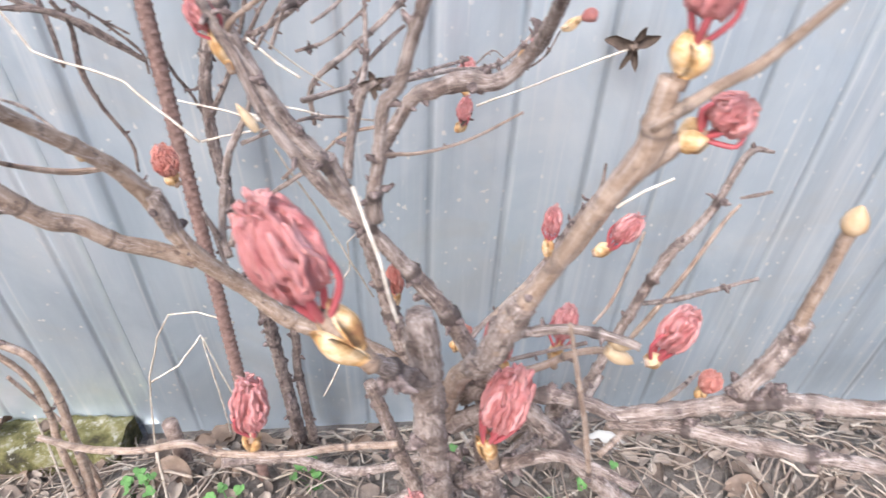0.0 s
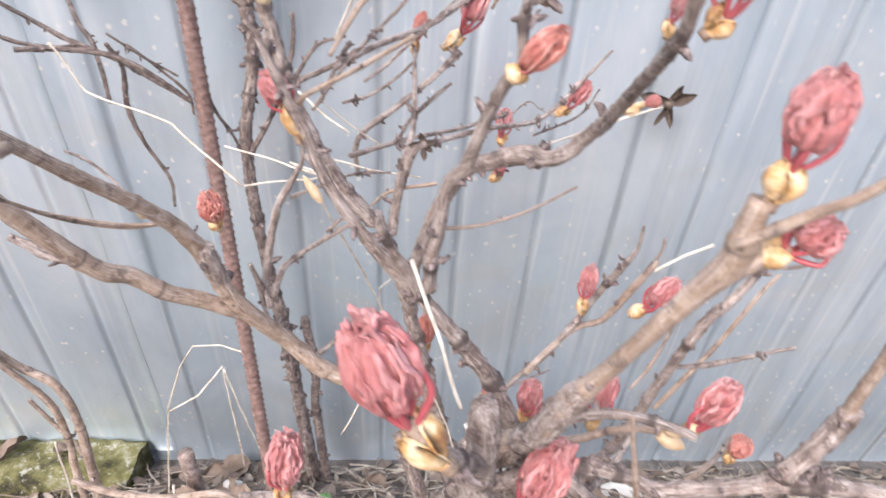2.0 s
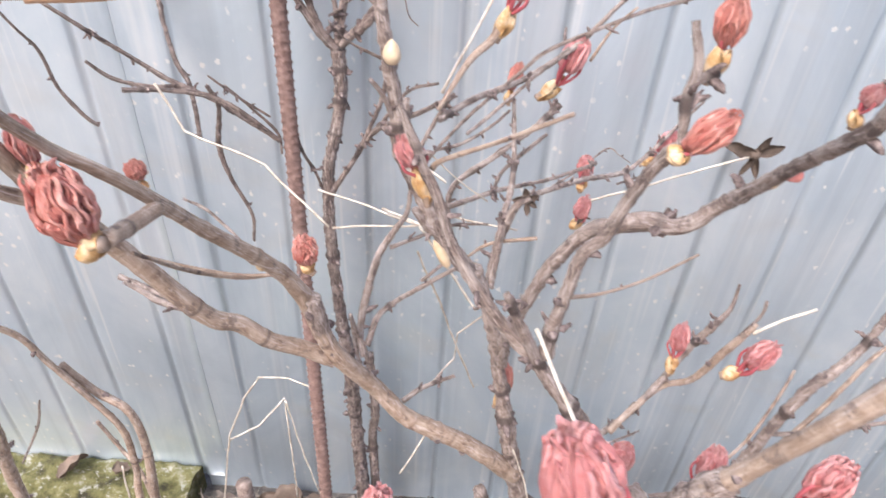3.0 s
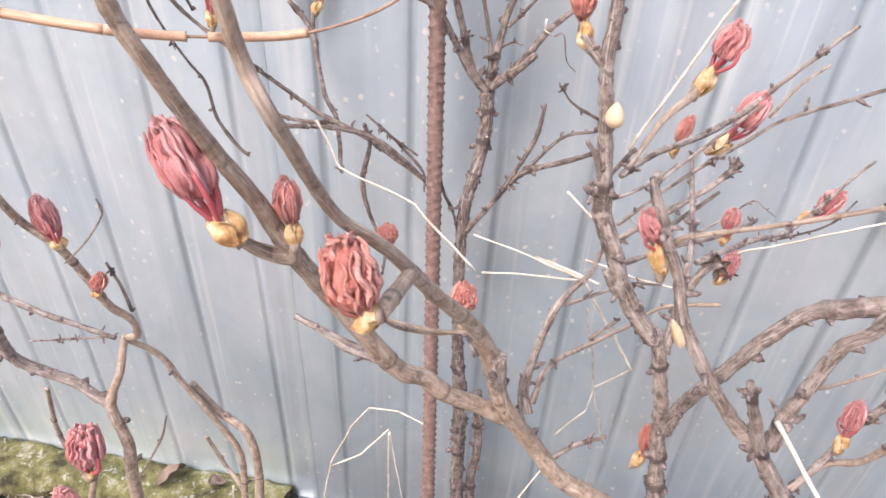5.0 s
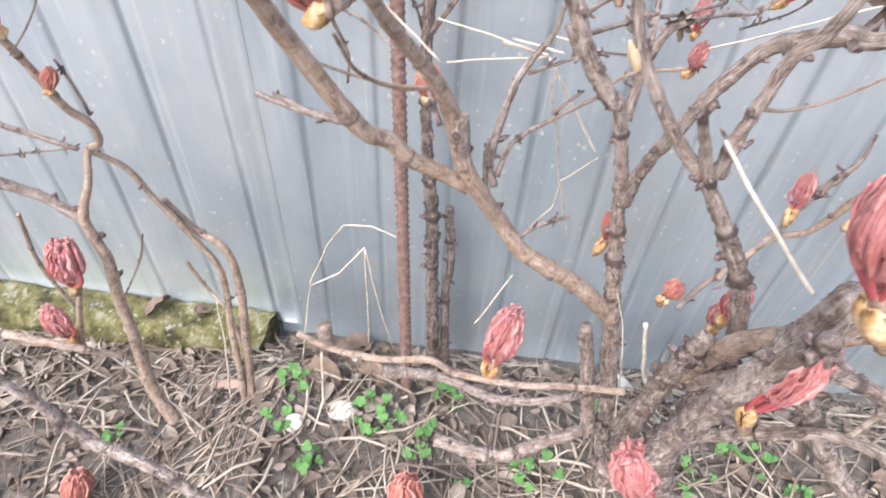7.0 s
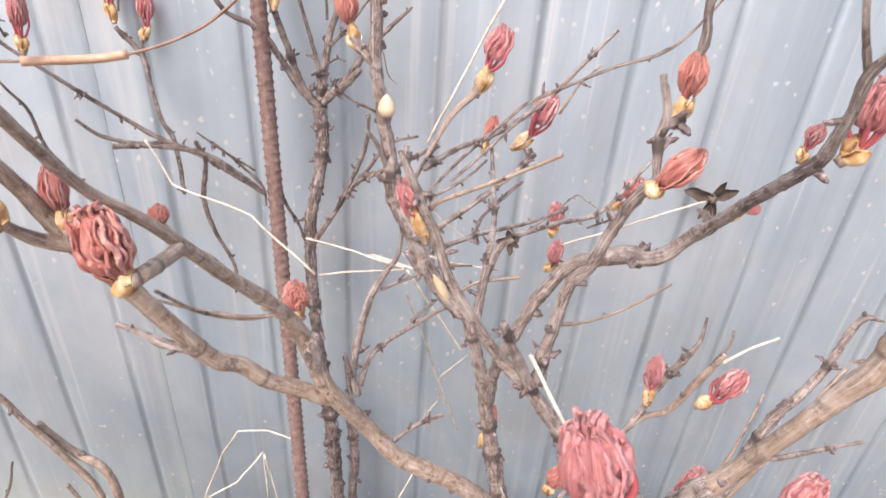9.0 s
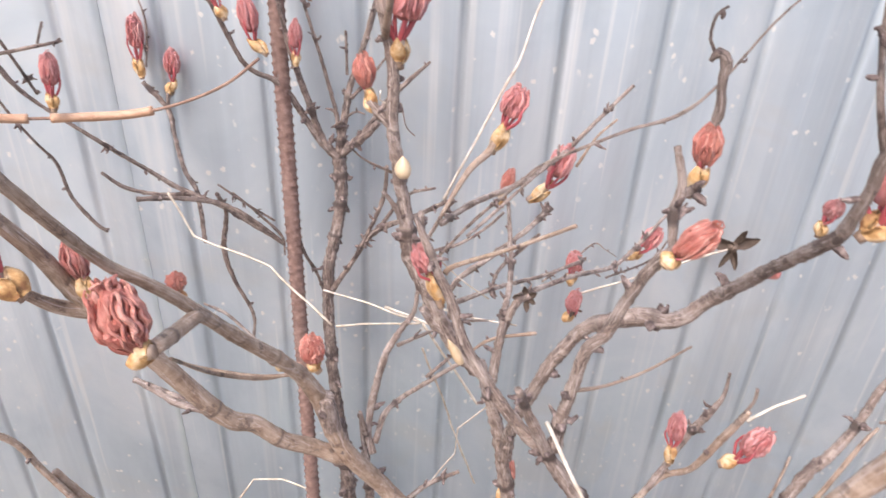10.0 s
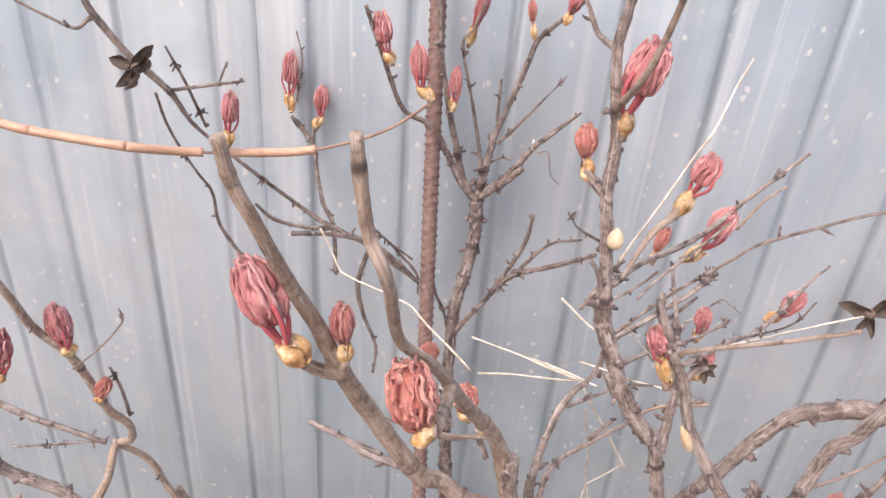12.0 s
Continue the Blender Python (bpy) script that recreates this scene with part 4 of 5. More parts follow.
branch(main_shrub, old_bark, [(-0.0861, 0.4200, 0.7389, 0.0018), (-0.0844, 0.4200, 0.7714, 0.0022), (-0.0569, 0.4300, 0.7942, 0.0023), (-0.0304, 0.4400, 0.8161, 0.0021), (-0.0158, 0.4500, 0.8289, 0.0021)])
branch(main_shrub, old_bark, [(-0.0561, 0.4200, 0.7690, 0.0014), (-0.0499, 0.4400, 0.7770, 0.0016), (-0.0324, 0.4500, 0.7932, 0.0017), (-0.0209, 0.4600, 0.8003, 0.0014)])
branch(main_shrub, old_bark, [(-0.1032, 0.4600, 0.7774, 0.0012), (-0.0826, 0.4667, 0.7825, 0.0014), (-0.0617, 0.4733, 0.7964, 0.0012), (-0.0496, 0.4800, 0.8074, 0.0012)])
branch(main_shrub, old_bark, [(-0.1104, 0.4200, 0.7973, 0.0016), (-0.0986, 0.4200, 0.8236, 0.0016), (-0.0880, 0.4200, 0.8426, 0.0014)])
branch(main_shrub, old_bark, [(-0.0947, 0.4000, 0.8327, 0.0024), (-0.0757, 0.4300, 0.8353, 0.0024), (-0.0449, 0.4600, 0.8391, 0.0023), (-0.0196, 0.4800, 0.8504, 0.0024), (-0.0015, 0.5000, 0.8601, 0.0020), (0.0197, 0.5000, 0.8878, 0.0016), (0.0382, 0.5000, 0.9118, 0.0015)])
branch(main_shrub, young_bark, [(0.0052, 0.5000, 0.8435, 0.0013), (0.0171, 0.5000, 0.8688, 0.0011), (0.0308, 0.5000, 0.8848, 0.0009)])
branch(main_shrub, young_bark, [(-0.0935, 0.3800, 0.8487, 0.0013), (-0.0789, 0.4000, 0.8720, 0.0023), (-0.0660, 0.4100, 0.8837, 0.0029), (-0.0600, 0.4130, 0.8974, 0.0028)])
branch(main_shrub, old_bark, [(-0.0964, 0.3400, 0.8336, 0.0012), (-0.0839, 0.3375, 0.8517, 0.0010), (-0.0698, 0.3350, 0.8712, 0.0010), (-0.0492, 0.3325, 0.8942, 0.0010), (-0.0354, 0.3300, 0.9090, 0.0010), (0.0019, 0.3300, 0.9292, 0.0009), (0.0255, 0.3300, 0.9391, 0.0011), (0.0411, 0.3300, 0.9549, 0.0007), (0.0595, 0.3300, 0.9854, 0.0006), (0.0726, 0.3300, 1.0019, 0.0005)])
branch(main_shrub, old_bark, [(-0.0395, 0.3838, 0.7886, 0.0021), (0.0098, 0.4532, 0.7689, 0.0021), (0.0591, 0.5226, 0.7452, 0.0021), (0.1032, 0.5700, 0.7703, 0.0015), (0.1203, 0.5800, 0.7876, 0.0011)])
branch(main_shrub, old_bark, [(-0.0836, 0.3800, 0.7804, 0.0021), (-0.0509, 0.4200, 0.7727, 0.0018), (-0.0135, 0.4600, 0.7627, 0.0016), (0.0289, 0.5200, 0.7479, 0.0016)])
branch(main_shrub, old_bark, [(0.0050, 0.6200, 0.6600, 0.0012), (0.0330, 0.6320, 0.6790, 0.0011), (0.0580, 0.6420, 0.7010, 0.0009), (0.0720, 0.6440, 0.6940, 0.0005), (0.0860, 0.6460, 0.6850, 0.0004)])
branch(main_shrub, old_bark, [(-0.0165, 0.4500, 0.8693, 0.0010), (-0.0322, 0.4400, 0.8559, 0.0011), (-0.0635, 0.4200, 0.8291, 0.0014), (-0.0761, 0.4000, 0.8248, 0.0012)])
branch(back_shrub, dark_bark, [(-0.5070, 0.4600, 0.9746, 0.0023), (-0.5042, 0.4650, 0.9604, 0.0030), (-0.4840, 0.4725, 0.9299, 0.0029), (-0.4586, 0.4800, 0.9031, 0.0027), (-0.4453, 0.4900, 0.8741, 0.0018), (-0.4122, 0.5000, 0.8426, 0.0017), (-0.3712, 0.5300, 0.7941, 0.0022), (-0.3464, 0.5300, 0.7803, 0.0024), (-0.3102, 0.5300, 0.7665, 0.0024), (-0.2763, 0.5300, 0.7465, 0.0023), (-0.2533, 0.5300, 0.7318, 0.0021)])
branch(back_shrub, dark_bark, [(-0.5070, 0.4650, 0.9581, 0.0018), (-0.5183, 0.4600, 0.9494, 0.0015), (-0.5393, 0.4550, 0.9582, 0.0013), (-0.5564, 0.4500, 0.9670, 0.0010)])
branch(back_shrub, dark_bark, [(-0.4713, 0.4800, 0.9006, 0.0013), (-0.4694, 0.4900, 0.8671, 0.0012), (-0.4560, 0.5000, 0.8296, 0.0012), (-0.4476, 0.5100, 0.8050, 0.0015), (-0.4490, 0.5200, 0.7685, 0.0017), (-0.4364, 0.5250, 0.7405, 0.0020), (-0.4278, 0.5300, 0.7280, 0.0015)])
branch(back_shrub, dark_bark, [(-0.4512, 0.4700, 0.9415, 0.0009), (-0.4459, 0.4850, 0.9094, 0.0013), (-0.4409, 0.5000, 0.8704, 0.0012)])
branch(back_shrub, dark_bark, [(-0.4559, 0.4800, 0.9048, 0.0016), (-0.4156, 0.4750, 0.9151, 0.0014), (-0.3882, 0.4700, 0.9220, 0.0009)])
branch(back_shrub, dark_bark, [(-0.4116, 0.4750, 0.9178, 0.0009), (-0.4036, 0.4750, 0.9339, 0.0009)])
branch(back_shrub, dark_bark, [(-0.4006, 0.5000, 0.8039, 0.0014), (-0.3881, 0.5100, 0.7868, 0.0018), (-0.3650, 0.5200, 0.7778, 0.0019), (-0.3381, 0.5300, 0.7757, 0.0023)])
branch(back_shrub, dark_bark, [(-0.4058, 0.6015, 0.8573, 0.0024), (-0.3839, 0.6000, 0.8313, 0.0026), (-0.3764, 0.5900, 0.8085, 0.0024), (-0.3661, 0.5800, 0.7768, 0.0024), (-0.3519, 0.5700, 0.7580, 0.0026), (-0.3463, 0.5600, 0.7114, 0.0021), (-0.3405, 0.5500, 0.7203, 0.0019)])
branch(back_shrub, dark_bark, [(-0.4001, 0.6020, 0.8722, 0.0012), (-0.3934, 0.6026, 0.9112, 0.0010), (-0.3980, 0.6022, 0.9394, 0.0006)])
branch(back_shrub, dark_bark, [(-0.3817, 0.6000, 0.8492, 0.0018), (-0.3839, 0.6000, 0.8295, 0.0018)])
branch(back_shrub, dark_bark, [(-0.2932, 0.5200, 0.7859, 0.0009), (-0.2713, 0.5250, 0.7621, 0.0012), (-0.2547, 0.5300, 0.7395, 0.0014), (-0.2529, 0.5300, 0.7190, 0.0011)])
branch(back_shrub, dark_bark, [(-0.2965, 0.5000, 0.8019, 0.0009), (-0.2791, 0.5150, 0.7778, 0.0011), (-0.2601, 0.5300, 0.7555, 0.0011)])
branch(back_shrub, dark_bark, [(-0.2990, 0.5000, 0.7930, 0.0019), (-0.2994, 0.5150, 0.7688, 0.0021), (-0.3129, 0.5300, 0.7206, 0.0028), (-0.3096, 0.5350, 0.6843, 0.0021), (-0.2959, 0.5400, 0.6389, 0.0018), (-0.2984, 0.5400, 0.6049, 0.0014)])
branch(back_shrub, dark_bark, [(-0.3544, 0.4700, 0.7963, 0.0023), (-0.3385, 0.4850, 0.7917, 0.0020), (-0.3081, 0.5000, 0.7857, 0.0025), (-0.2887, 0.5100, 0.7738, 0.0025), (-0.2698, 0.5200, 0.7540, 0.0022), (-0.2541, 0.5300, 0.7326, 0.0021)])
branch(back_shrub, dark_bark, [(-0.2429, 0.5400, 0.7419, 0.0016), (-0.2377, 0.5450, 0.7129, 0.0016), (-0.2280, 0.5500, 0.6879, 0.0015), (-0.2216, 0.5600, 0.6453, 0.0012)])
branch(main_shrub, old_bark, [(-0.2210, 0.3000, 0.8195, 0.0007), (-0.2059, 0.2933, 0.8193, 0.0009), (-0.1927, 0.2867, 0.8142, 0.0009), (-0.1830, 0.2800, 0.8122, 0.0006)])
branch(main_shrub, young_bark, [(-0.2249, 0.2400, 0.8291, 0.0008), (-0.2195, 0.2500, 0.8193, 0.0008), (-0.2005, 0.2575, 0.8088, 0.0009), (-0.1784, 0.2650, 0.8010, 0.0009), (-0.1562, 0.2700, 0.8003, 0.0009)])
branch(main_shrub, old_bark, [(-0.2740, 0.3000, 0.7566, 0.0021), (-0.2481, 0.2900, 0.7579, 0.0018), (-0.2222, 0.2800, 0.7616, 0.0013)])
branch(left_shrub, young_bark, [(-0.4874, 0.3000, 0.8358, 0.0024), (-0.4789, 0.3050, 0.8105, 0.0027), (-0.4813, 0.3200, 0.7741, 0.0030), (-0.4684, 0.3305, 0.7460, 0.0031), (-0.4659, 0.3410, 0.7130, 0.0033), (-0.4635, 0.3505, 0.6777, 0.0035), (-0.4555, 0.3600, 0.6552, 0.0033), (-0.4658, 0.3700, 0.6267, 0.0031), (-0.4908, 0.3800, 0.6046, 0.0036), (-0.4993, 0.3725, 0.5709, 0.0037), (-0.5164, 0.3650, 0.5267, 0.0051), (-0.5079, 0.3600, 0.4758, 0.0058), (-0.5191, 0.3600, 0.4150, 0.0066), (-0.5259, 0.3600, 0.3476, 0.0068), (-0.5320, 0.3500, 0.2309, 0.0086), (-0.5148, 0.3400, 0.1624, 0.0097)])
branch(left_shrub, old_bark, [(-0.5775, 0.3200, 0.6834, 0.0045), (-0.5697, 0.3300, 0.6499, 0.0047), (-0.5791, 0.3450, 0.5899, 0.0052), (-0.5438, 0.3600, 0.5553, 0.0050), (-0.5169, 0.3650, 0.5249, 0.0047)])
branch(left_shrub, old_bark, [(-0.6127, 0.3600, 0.6679, 0.0030), (-0.5850, 0.3600, 0.6525, 0.0030), (-0.5526, 0.3667, 0.6323, 0.0029), (-0.5277, 0.3733, 0.6195, 0.0028), (-0.4994, 0.3800, 0.6051, 0.0022)])
branch(left_shrub, old_bark, [(-0.5898, 0.3700, 0.5869, 0.0009), (-0.5620, 0.3750, 0.5913, 0.0011), (-0.5081, 0.3800, 0.6048, 0.0011)])
branch(left_shrub, young_bark, [(-0.4976, 0.3850, 0.6031, 0.0028), (-0.4771, 0.4000, 0.5712, 0.0032), (-0.4685, 0.4100, 0.5256, 0.0033), (-0.4477, 0.4200, 0.4597, 0.0036), (-0.4317, 0.4250, 0.4055, 0.0040), (-0.4400, 0.4300, 0.3250, 0.0043), (-0.4399, 0.4200, 0.2913, 0.0046), (-0.4374, 0.4000, 0.1821, 0.0049), (-0.4397, 0.3800, 0.0815, 0.0053)])
branch(left_shrub, old_bark, [(-0.4628, 0.3600, 0.7133, 0.0012), (-0.4585, 0.3625, 0.6898, 0.0014), (-0.4574, 0.3650, 0.6610, 0.0015)])
branch(left_shrub, old_bark, [(-0.4674, 0.3300, 0.7340, 0.0007), (-0.4374, 0.3233, 0.7623, 0.0007), (-0.4109, 0.3167, 0.7923, 0.0006), (-0.4017, 0.3100, 0.8073, 0.0005)])
branch(left_shrub, young_bark, [(-0.5256, 0.3350, 0.4720, 0.0031), (-0.5634, 0.3400, 0.3856, 0.0037), (-0.5986, 0.3450, 0.2965, 0.0041)])
branch(left_shrub, young_bark, [(-0.6715, 0.3000, 0.3954, 0.0053), (-0.6075, 0.3000, 0.3894, 0.0048), (-0.5552, 0.3100, 0.3701, 0.0044), (-0.5255, 0.3300, 0.3324, 0.0036)])
branch(left_shrub, old_bark, [(-0.5522, 0.4000, 0.3548, 0.0012), (-0.5194, 0.4100, 0.4153, 0.0014), (-0.5008, 0.4100, 0.4627, 0.0011)])
branch(left_shrub, young_bark, [(-0.6626, 0.4200, 0.4470, 0.0027), (-0.7048, 0.4400, 0.3276, 0.0031), (-0.7053, 0.4500, 0.2166, 0.0033)])
branch(left_shrub, old_bark, [(-0.5511, 0.2200, 0.4646, 0.0048), (-0.5194, 0.2200, 0.4250, 0.0054), (-0.4891, 0.2200, 0.3541, 0.0063), (-0.4199, 0.2100, 0.3415, 0.0058), (-0.3490, 0.2000, 0.2824, 0.0061)])
branch(left_shrub, young_bark, [(-0.4663, 0.4200, 0.5130, 0.0039), (-0.4516, 0.4300, 0.4653, 0.0046), (-0.4203, 0.4300, 0.4363, 0.0047), (-0.4157, 0.4300, 0.3769, 0.0050), (-0.4199, 0.4250, 0.3166, 0.0058), (-0.4299, 0.4200, 0.2214, 0.0062), (-0.4297, 0.4000, 0.1561, 0.0065)])
branch(left_shrub, young_bark, [(-0.5353, 0.5000, 0.3057, 0.0026), (-0.5156, 0.5000, 0.2466, 0.0030), (-0.4818, 0.4800, 0.2270, 0.0029), (-0.4629, 0.4600, 0.1327, 0.0044), (-0.4647, 0.4500, 0.0698, 0.0046)])
branch(main_shrub, old_bark, [(0.0021, 0.1500, 0.8276, 0.0048), (0.0042, 0.1550, 0.8063, 0.0061), (0.0055, 0.1650, 0.7637, 0.0067), (0.0098, 0.1900, 0.6755, 0.0074), (0.0167, 0.2200, 0.5483, 0.0094)])
branch(main_shrub, old_bark, [(-0.0101, 0.1280, 0.8298, 0.0030), (-0.0032, 0.1400, 0.8089, 0.0038), (0.0046, 0.1600, 0.7766, 0.0044)])
branch(main_shrub, old_bark, [(-0.1471, 0.2800, 0.7775, 0.0048), (-0.1461, 0.2850, 0.7516, 0.0051), (-0.1434, 0.2900, 0.7300, 0.0045)])
branch(main_shrub, old_bark, [(-0.1256, 0.3000, 0.6987, 0.0015), (-0.1321, 0.3100, 0.7118, 0.0016), (-0.1336, 0.3100, 0.7319, 0.0012)])
branch(main_shrub, old_bark, [(-0.1610, 0.3000, 0.7533, 0.0021), (-0.1660, 0.3050, 0.7609, 0.0018), (-0.1709, 0.3100, 0.7686, 0.0012)])
branch(main_shrub, old_bark, [(-0.1042, 0.3300, 0.6375, 0.0023), (-0.0885, 0.3400, 0.6465, 0.0018), (-0.0680, 0.3500, 0.6503, 0.0014)])
branch(main_shrub, old_bark, [(-0.2263, 0.3800, 0.3233, 0.0068), (-0.1610, 0.4000, 0.3015, 0.0059), (-0.0883, 0.4000, 0.2744, 0.0055), (-0.0106, 0.4000, 0.3058, 0.0047), (0.0101, 0.3700, 0.4159, 0.0036)])
branch(main_shrub, old_bark, [(-0.1501, 0.3000, 0.3434, 0.0070), (-0.0821, 0.3000, 0.3337, 0.0070), (-0.0306, 0.3100, 0.3776, 0.0058), (0.0160, 0.3300, 0.3836, 0.0050)])
branch(main_shrub, old_bark, [(0.0288, 0.3300, 0.3893, 0.0058), (0.0371, 0.3300, 0.4404, 0.0050), (0.0644, 0.3300, 0.4624, 0.0045)])
branch(main_shrub, old_bark, [(0.0532, 0.3000, 0.4371, 0.0081), (0.0805, 0.2900, 0.5126, 0.0065), (0.0928, 0.2700, 0.5904, 0.0053), (0.0951, 0.2500, 0.6545, 0.0043)])
branch(main_shrub, old_bark, [(0.0286, 0.2500, 0.6436, 0.0061), (0.0426, 0.2300, 0.6918, 0.0056), (0.0667, 0.2200, 0.6685, 0.0057), (0.1065, 0.2200, 0.6125, 0.0063), (0.1585, 0.2200, 0.5451, 0.0068)])
branch(main_shrub, young_bark, [(-0.1858, 0.2000, 0.8636, 0.0008), (-0.1902, 0.2400, 0.8222, 0.0011), (-0.1770, 0.2650, 0.7995, 0.0012), (-0.1594, 0.2800, 0.7939, 0.0011)])
branch(main_shrub, old_bark, [(-0.1251, 0.3050, 0.7083, 0.0030), (-0.1299, 0.3150, 0.7179, 0.0025), (-0.1280, 0.3250, 0.7407, 0.0027), (-0.1221, 0.3325, 0.7670, 0.0025), (-0.1143, 0.3400, 0.7818, 0.0023), (-0.1049, 0.3375, 0.7999, 0.0016), (-0.1021, 0.3350, 0.8183, 0.0015)])
branch(main_shrub, old_bark, [(-0.1244, 0.3100, 0.7130, 0.0022), (-0.1208, 0.3250, 0.7246, 0.0021), (-0.1123, 0.3400, 0.7262, 0.0018), (-0.0969, 0.3500, 0.7325, 0.0018), (-0.0809, 0.3600, 0.7395, 0.0017), (-0.0663, 0.3700, 0.7436, 0.0017)])
branch(main_shrub, old_bark, [(-0.1310, 0.3100, 0.7213, 0.0024), (-0.1319, 0.3000, 0.7484, 0.0012)])
branch(main_shrub, old_bark, [(-0.1151, 0.3400, 0.7717, 0.0016), (-0.0966, 0.3533, 0.7740, 0.0012), (-0.0782, 0.3667, 0.7753, 0.0011), (-0.0563, 0.3800, 0.7697, 0.0008)])
branch(main_shrub, old_bark, [(-0.0961, 0.3500, 0.7387, 0.0014), (-0.0870, 0.3550, 0.7461, 0.0013), (-0.0787, 0.3600, 0.7524, 0.0010)])
branch(main_shrub, dark_bark, [(0.0158, 0.2490, 0.9560, 0.0016), (0.0174, 0.2490, 0.9660, 0.0021), (0.0158, 0.2490, 0.9750, 0.0016), (0.0156, 0.2490, 0.9830, 0.0024), (0.0120, 0.2490, 0.9865, 0.0017), (0.0096, 0.2490, 0.9830, 0.0009)])
branch(main_shrub, dark_bark, [(0.0125, 0.2500, 0.9840, 0.0007), (0.0085, 0.2510, 0.9900, 0.0006), (0.0085, 0.2510, 0.9980, 0.0005), (0.0120, 0.2510, 1.0015, 0.0004)])

# ---- leaf buds ----
bud(main_shrub, (-0.2304, 0.1900, 0.8942), (-0.2390, 0.1900, 0.9024), (-0.2531, 0.1900, 0.9363), 0.0088, "long")
bud(main_shrub, (-0.1778, 0.1780, 0.8853), (-0.1839, 0.1780, 0.8838), (-0.1914, 0.1780, 0.9118), 0.0093, "ball")
bud(main_shrub, (-0.2228, 0.2120, 0.8771), (-0.2238, 0.2120, 0.8885), (-0.2248, 0.2120, 0.9088), 0.0053, "pale")
bud(main_shrub, (-0.1876, 0.2200, 0.8771), (-0.1887, 0.2200, 0.8828), (-0.1897, 0.2200, 0.8907), 0.0040, "ball")
bud(main_shrub, (-0.1784, 0.3750, 0.7121), (-0.1839, 0.3750, 0.7188), (-0.1825, 0.3750, 0.7441), 0.0093, "ball")
bud(main_shrub, (-0.0827, 0.2590, 0.8597), (-0.0868, 0.2590, 0.8753), (-0.0944, 0.2590, 0.8924), 0.0062, "long")
bud(main_shrub, (-0.1170, 0.3400, 0.9504), (-0.1169, 0.3400, 0.9639), (-0.1081, 0.3400, 1.0017), 0.0106, "loose")
bud(main_shrub, (-0.1283, 0.3370, 0.9273), (-0.1329, 0.3370, 0.9384), (-0.1346, 0.3370, 0.9574), 0.0065, "plain")
bud(main_shrub, (-0.0644, 0.4130, 0.8814), (-0.0580, 0.4130, 0.8997), (-0.0490, 0.4130, 0.9265), 0.0091, "loose")
bud(main_shrub, (-0.0301, 0.5000, 0.8099), (-0.0157, 0.5000, 0.8238), (-0.0023, 0.5000, 0.8600), 0.0100, "loose")
bud(main_shrub, (-0.0510, 0.5000, 0.8019), (-0.0520, 0.5000, 0.8125), (-0.0454, 0.5000, 0.8369), 0.0056, "plain")
bud(main_shrub, (0.0768, 0.5700, 0.7244), (0.0886, 0.5700, 0.7332), (0.1036, 0.5700, 0.7612), 0.0091, "long")
bud(back_shrub, (-0.4057, 0.6015, 0.8602), (-0.4068, 0.6014, 0.8771), (-0.4041, 0.6017, 0.9197), 0.0078, "loose")
bud(back_shrub, (-0.3831, 0.6034, 0.8439), (-0.3771, 0.6039, 0.8585), (-0.3733, 0.6043, 0.8904), 0.0079, "long")
bud(back_shrub, (-0.4006, 0.4600, 0.8699), (-0.3992, 0.4600, 0.8813), (-0.3949, 0.4600, 0.9144), 0.0067, "loose")
bud(back_shrub, (-0.2863, 0.5300, 0.9329), (-0.2900, 0.5300, 0.9416), (-0.2986, 0.5300, 0.9740), 0.0079, "loose")
bud(back_shrub, (-0.2463, 0.5100, 0.9126), (-0.2566, 0.5100, 0.9214), (-0.2618, 0.5100, 0.9558), 0.0077, "long")
bud(back_shrub, (-0.2369, 0.5500, 0.8948), (-0.2361, 0.5500, 0.9039), (-0.2352, 0.5500, 0.9337), 0.0058, "long")
bud(back_shrub, (-0.2334, 0.5900, 0.9434), (-0.2298, 0.5900, 0.9583), (-0.2192, 0.5900, 0.9983), 0.0064, "loose")
bud(back_shrub, (-0.1750, 0.6000, 0.9528), (-0.1792, 0.6000, 0.9682), (-0.1823, 0.6000, 0.9873), 0.0044, "plain")
bud(left_shrub, (-0.4665, 0.3300, 0.7452), (-0.4679, 0.3300, 0.7509), (-0.4717, 0.3300, 0.7887), 0.0085, "long")
bud(left_shrub, (-0.4598, 0.3400, 0.6960), (-0.4600, 0.3400, 0.6999), (-0.4505, 0.3400, 0.7201), 0.0061, "plain")
bud(left_shrub, (-0.5429, 0.3350, 0.4407), (-0.5380, 0.3350, 0.4566), (-0.5260, 0.3350, 0.5218), 0.0180, "loose")
bud(left_shrub, (-0.5025, 0.3000, 0.7381), (-0.4983, 0.3000, 0.7450), (-0.4880, 0.3000, 0.7831), 0.0077, "loose")
bud(main_shrub, (-0.0333, 0.3970, 0.5638), (-0.0263, 0.3970, 0.5840), (-0.0291, 0.3970, 0.6190), 0.0074, "plain")
bud(main_shrub, (0.0965, 0.3850, 0.6430), (0.0968, 0.3880, 0.6590), (0.0985, 0.3950, 0.6890), 0.0070, "long")
bud(main_shrub, (0.1295, 0.3770, 0.6575), (0.1419, 0.3770, 0.6634), (0.1576, 0.3770, 0.6966), 0.0101, "long")
bud(main_shrub, (-0.0090, 0.1130, 0.8478), (-0.0213, 0.1130, 0.8667), (-0.0330, 0.1130, 0.9038), 0.0098, "long")
bud(main_shrub, (0.0690, 0.1580, 0.9108), (0.0705, 0.1580, 0.9234), (0.0720, 0.1580, 0.9500), 0.0078, "long")
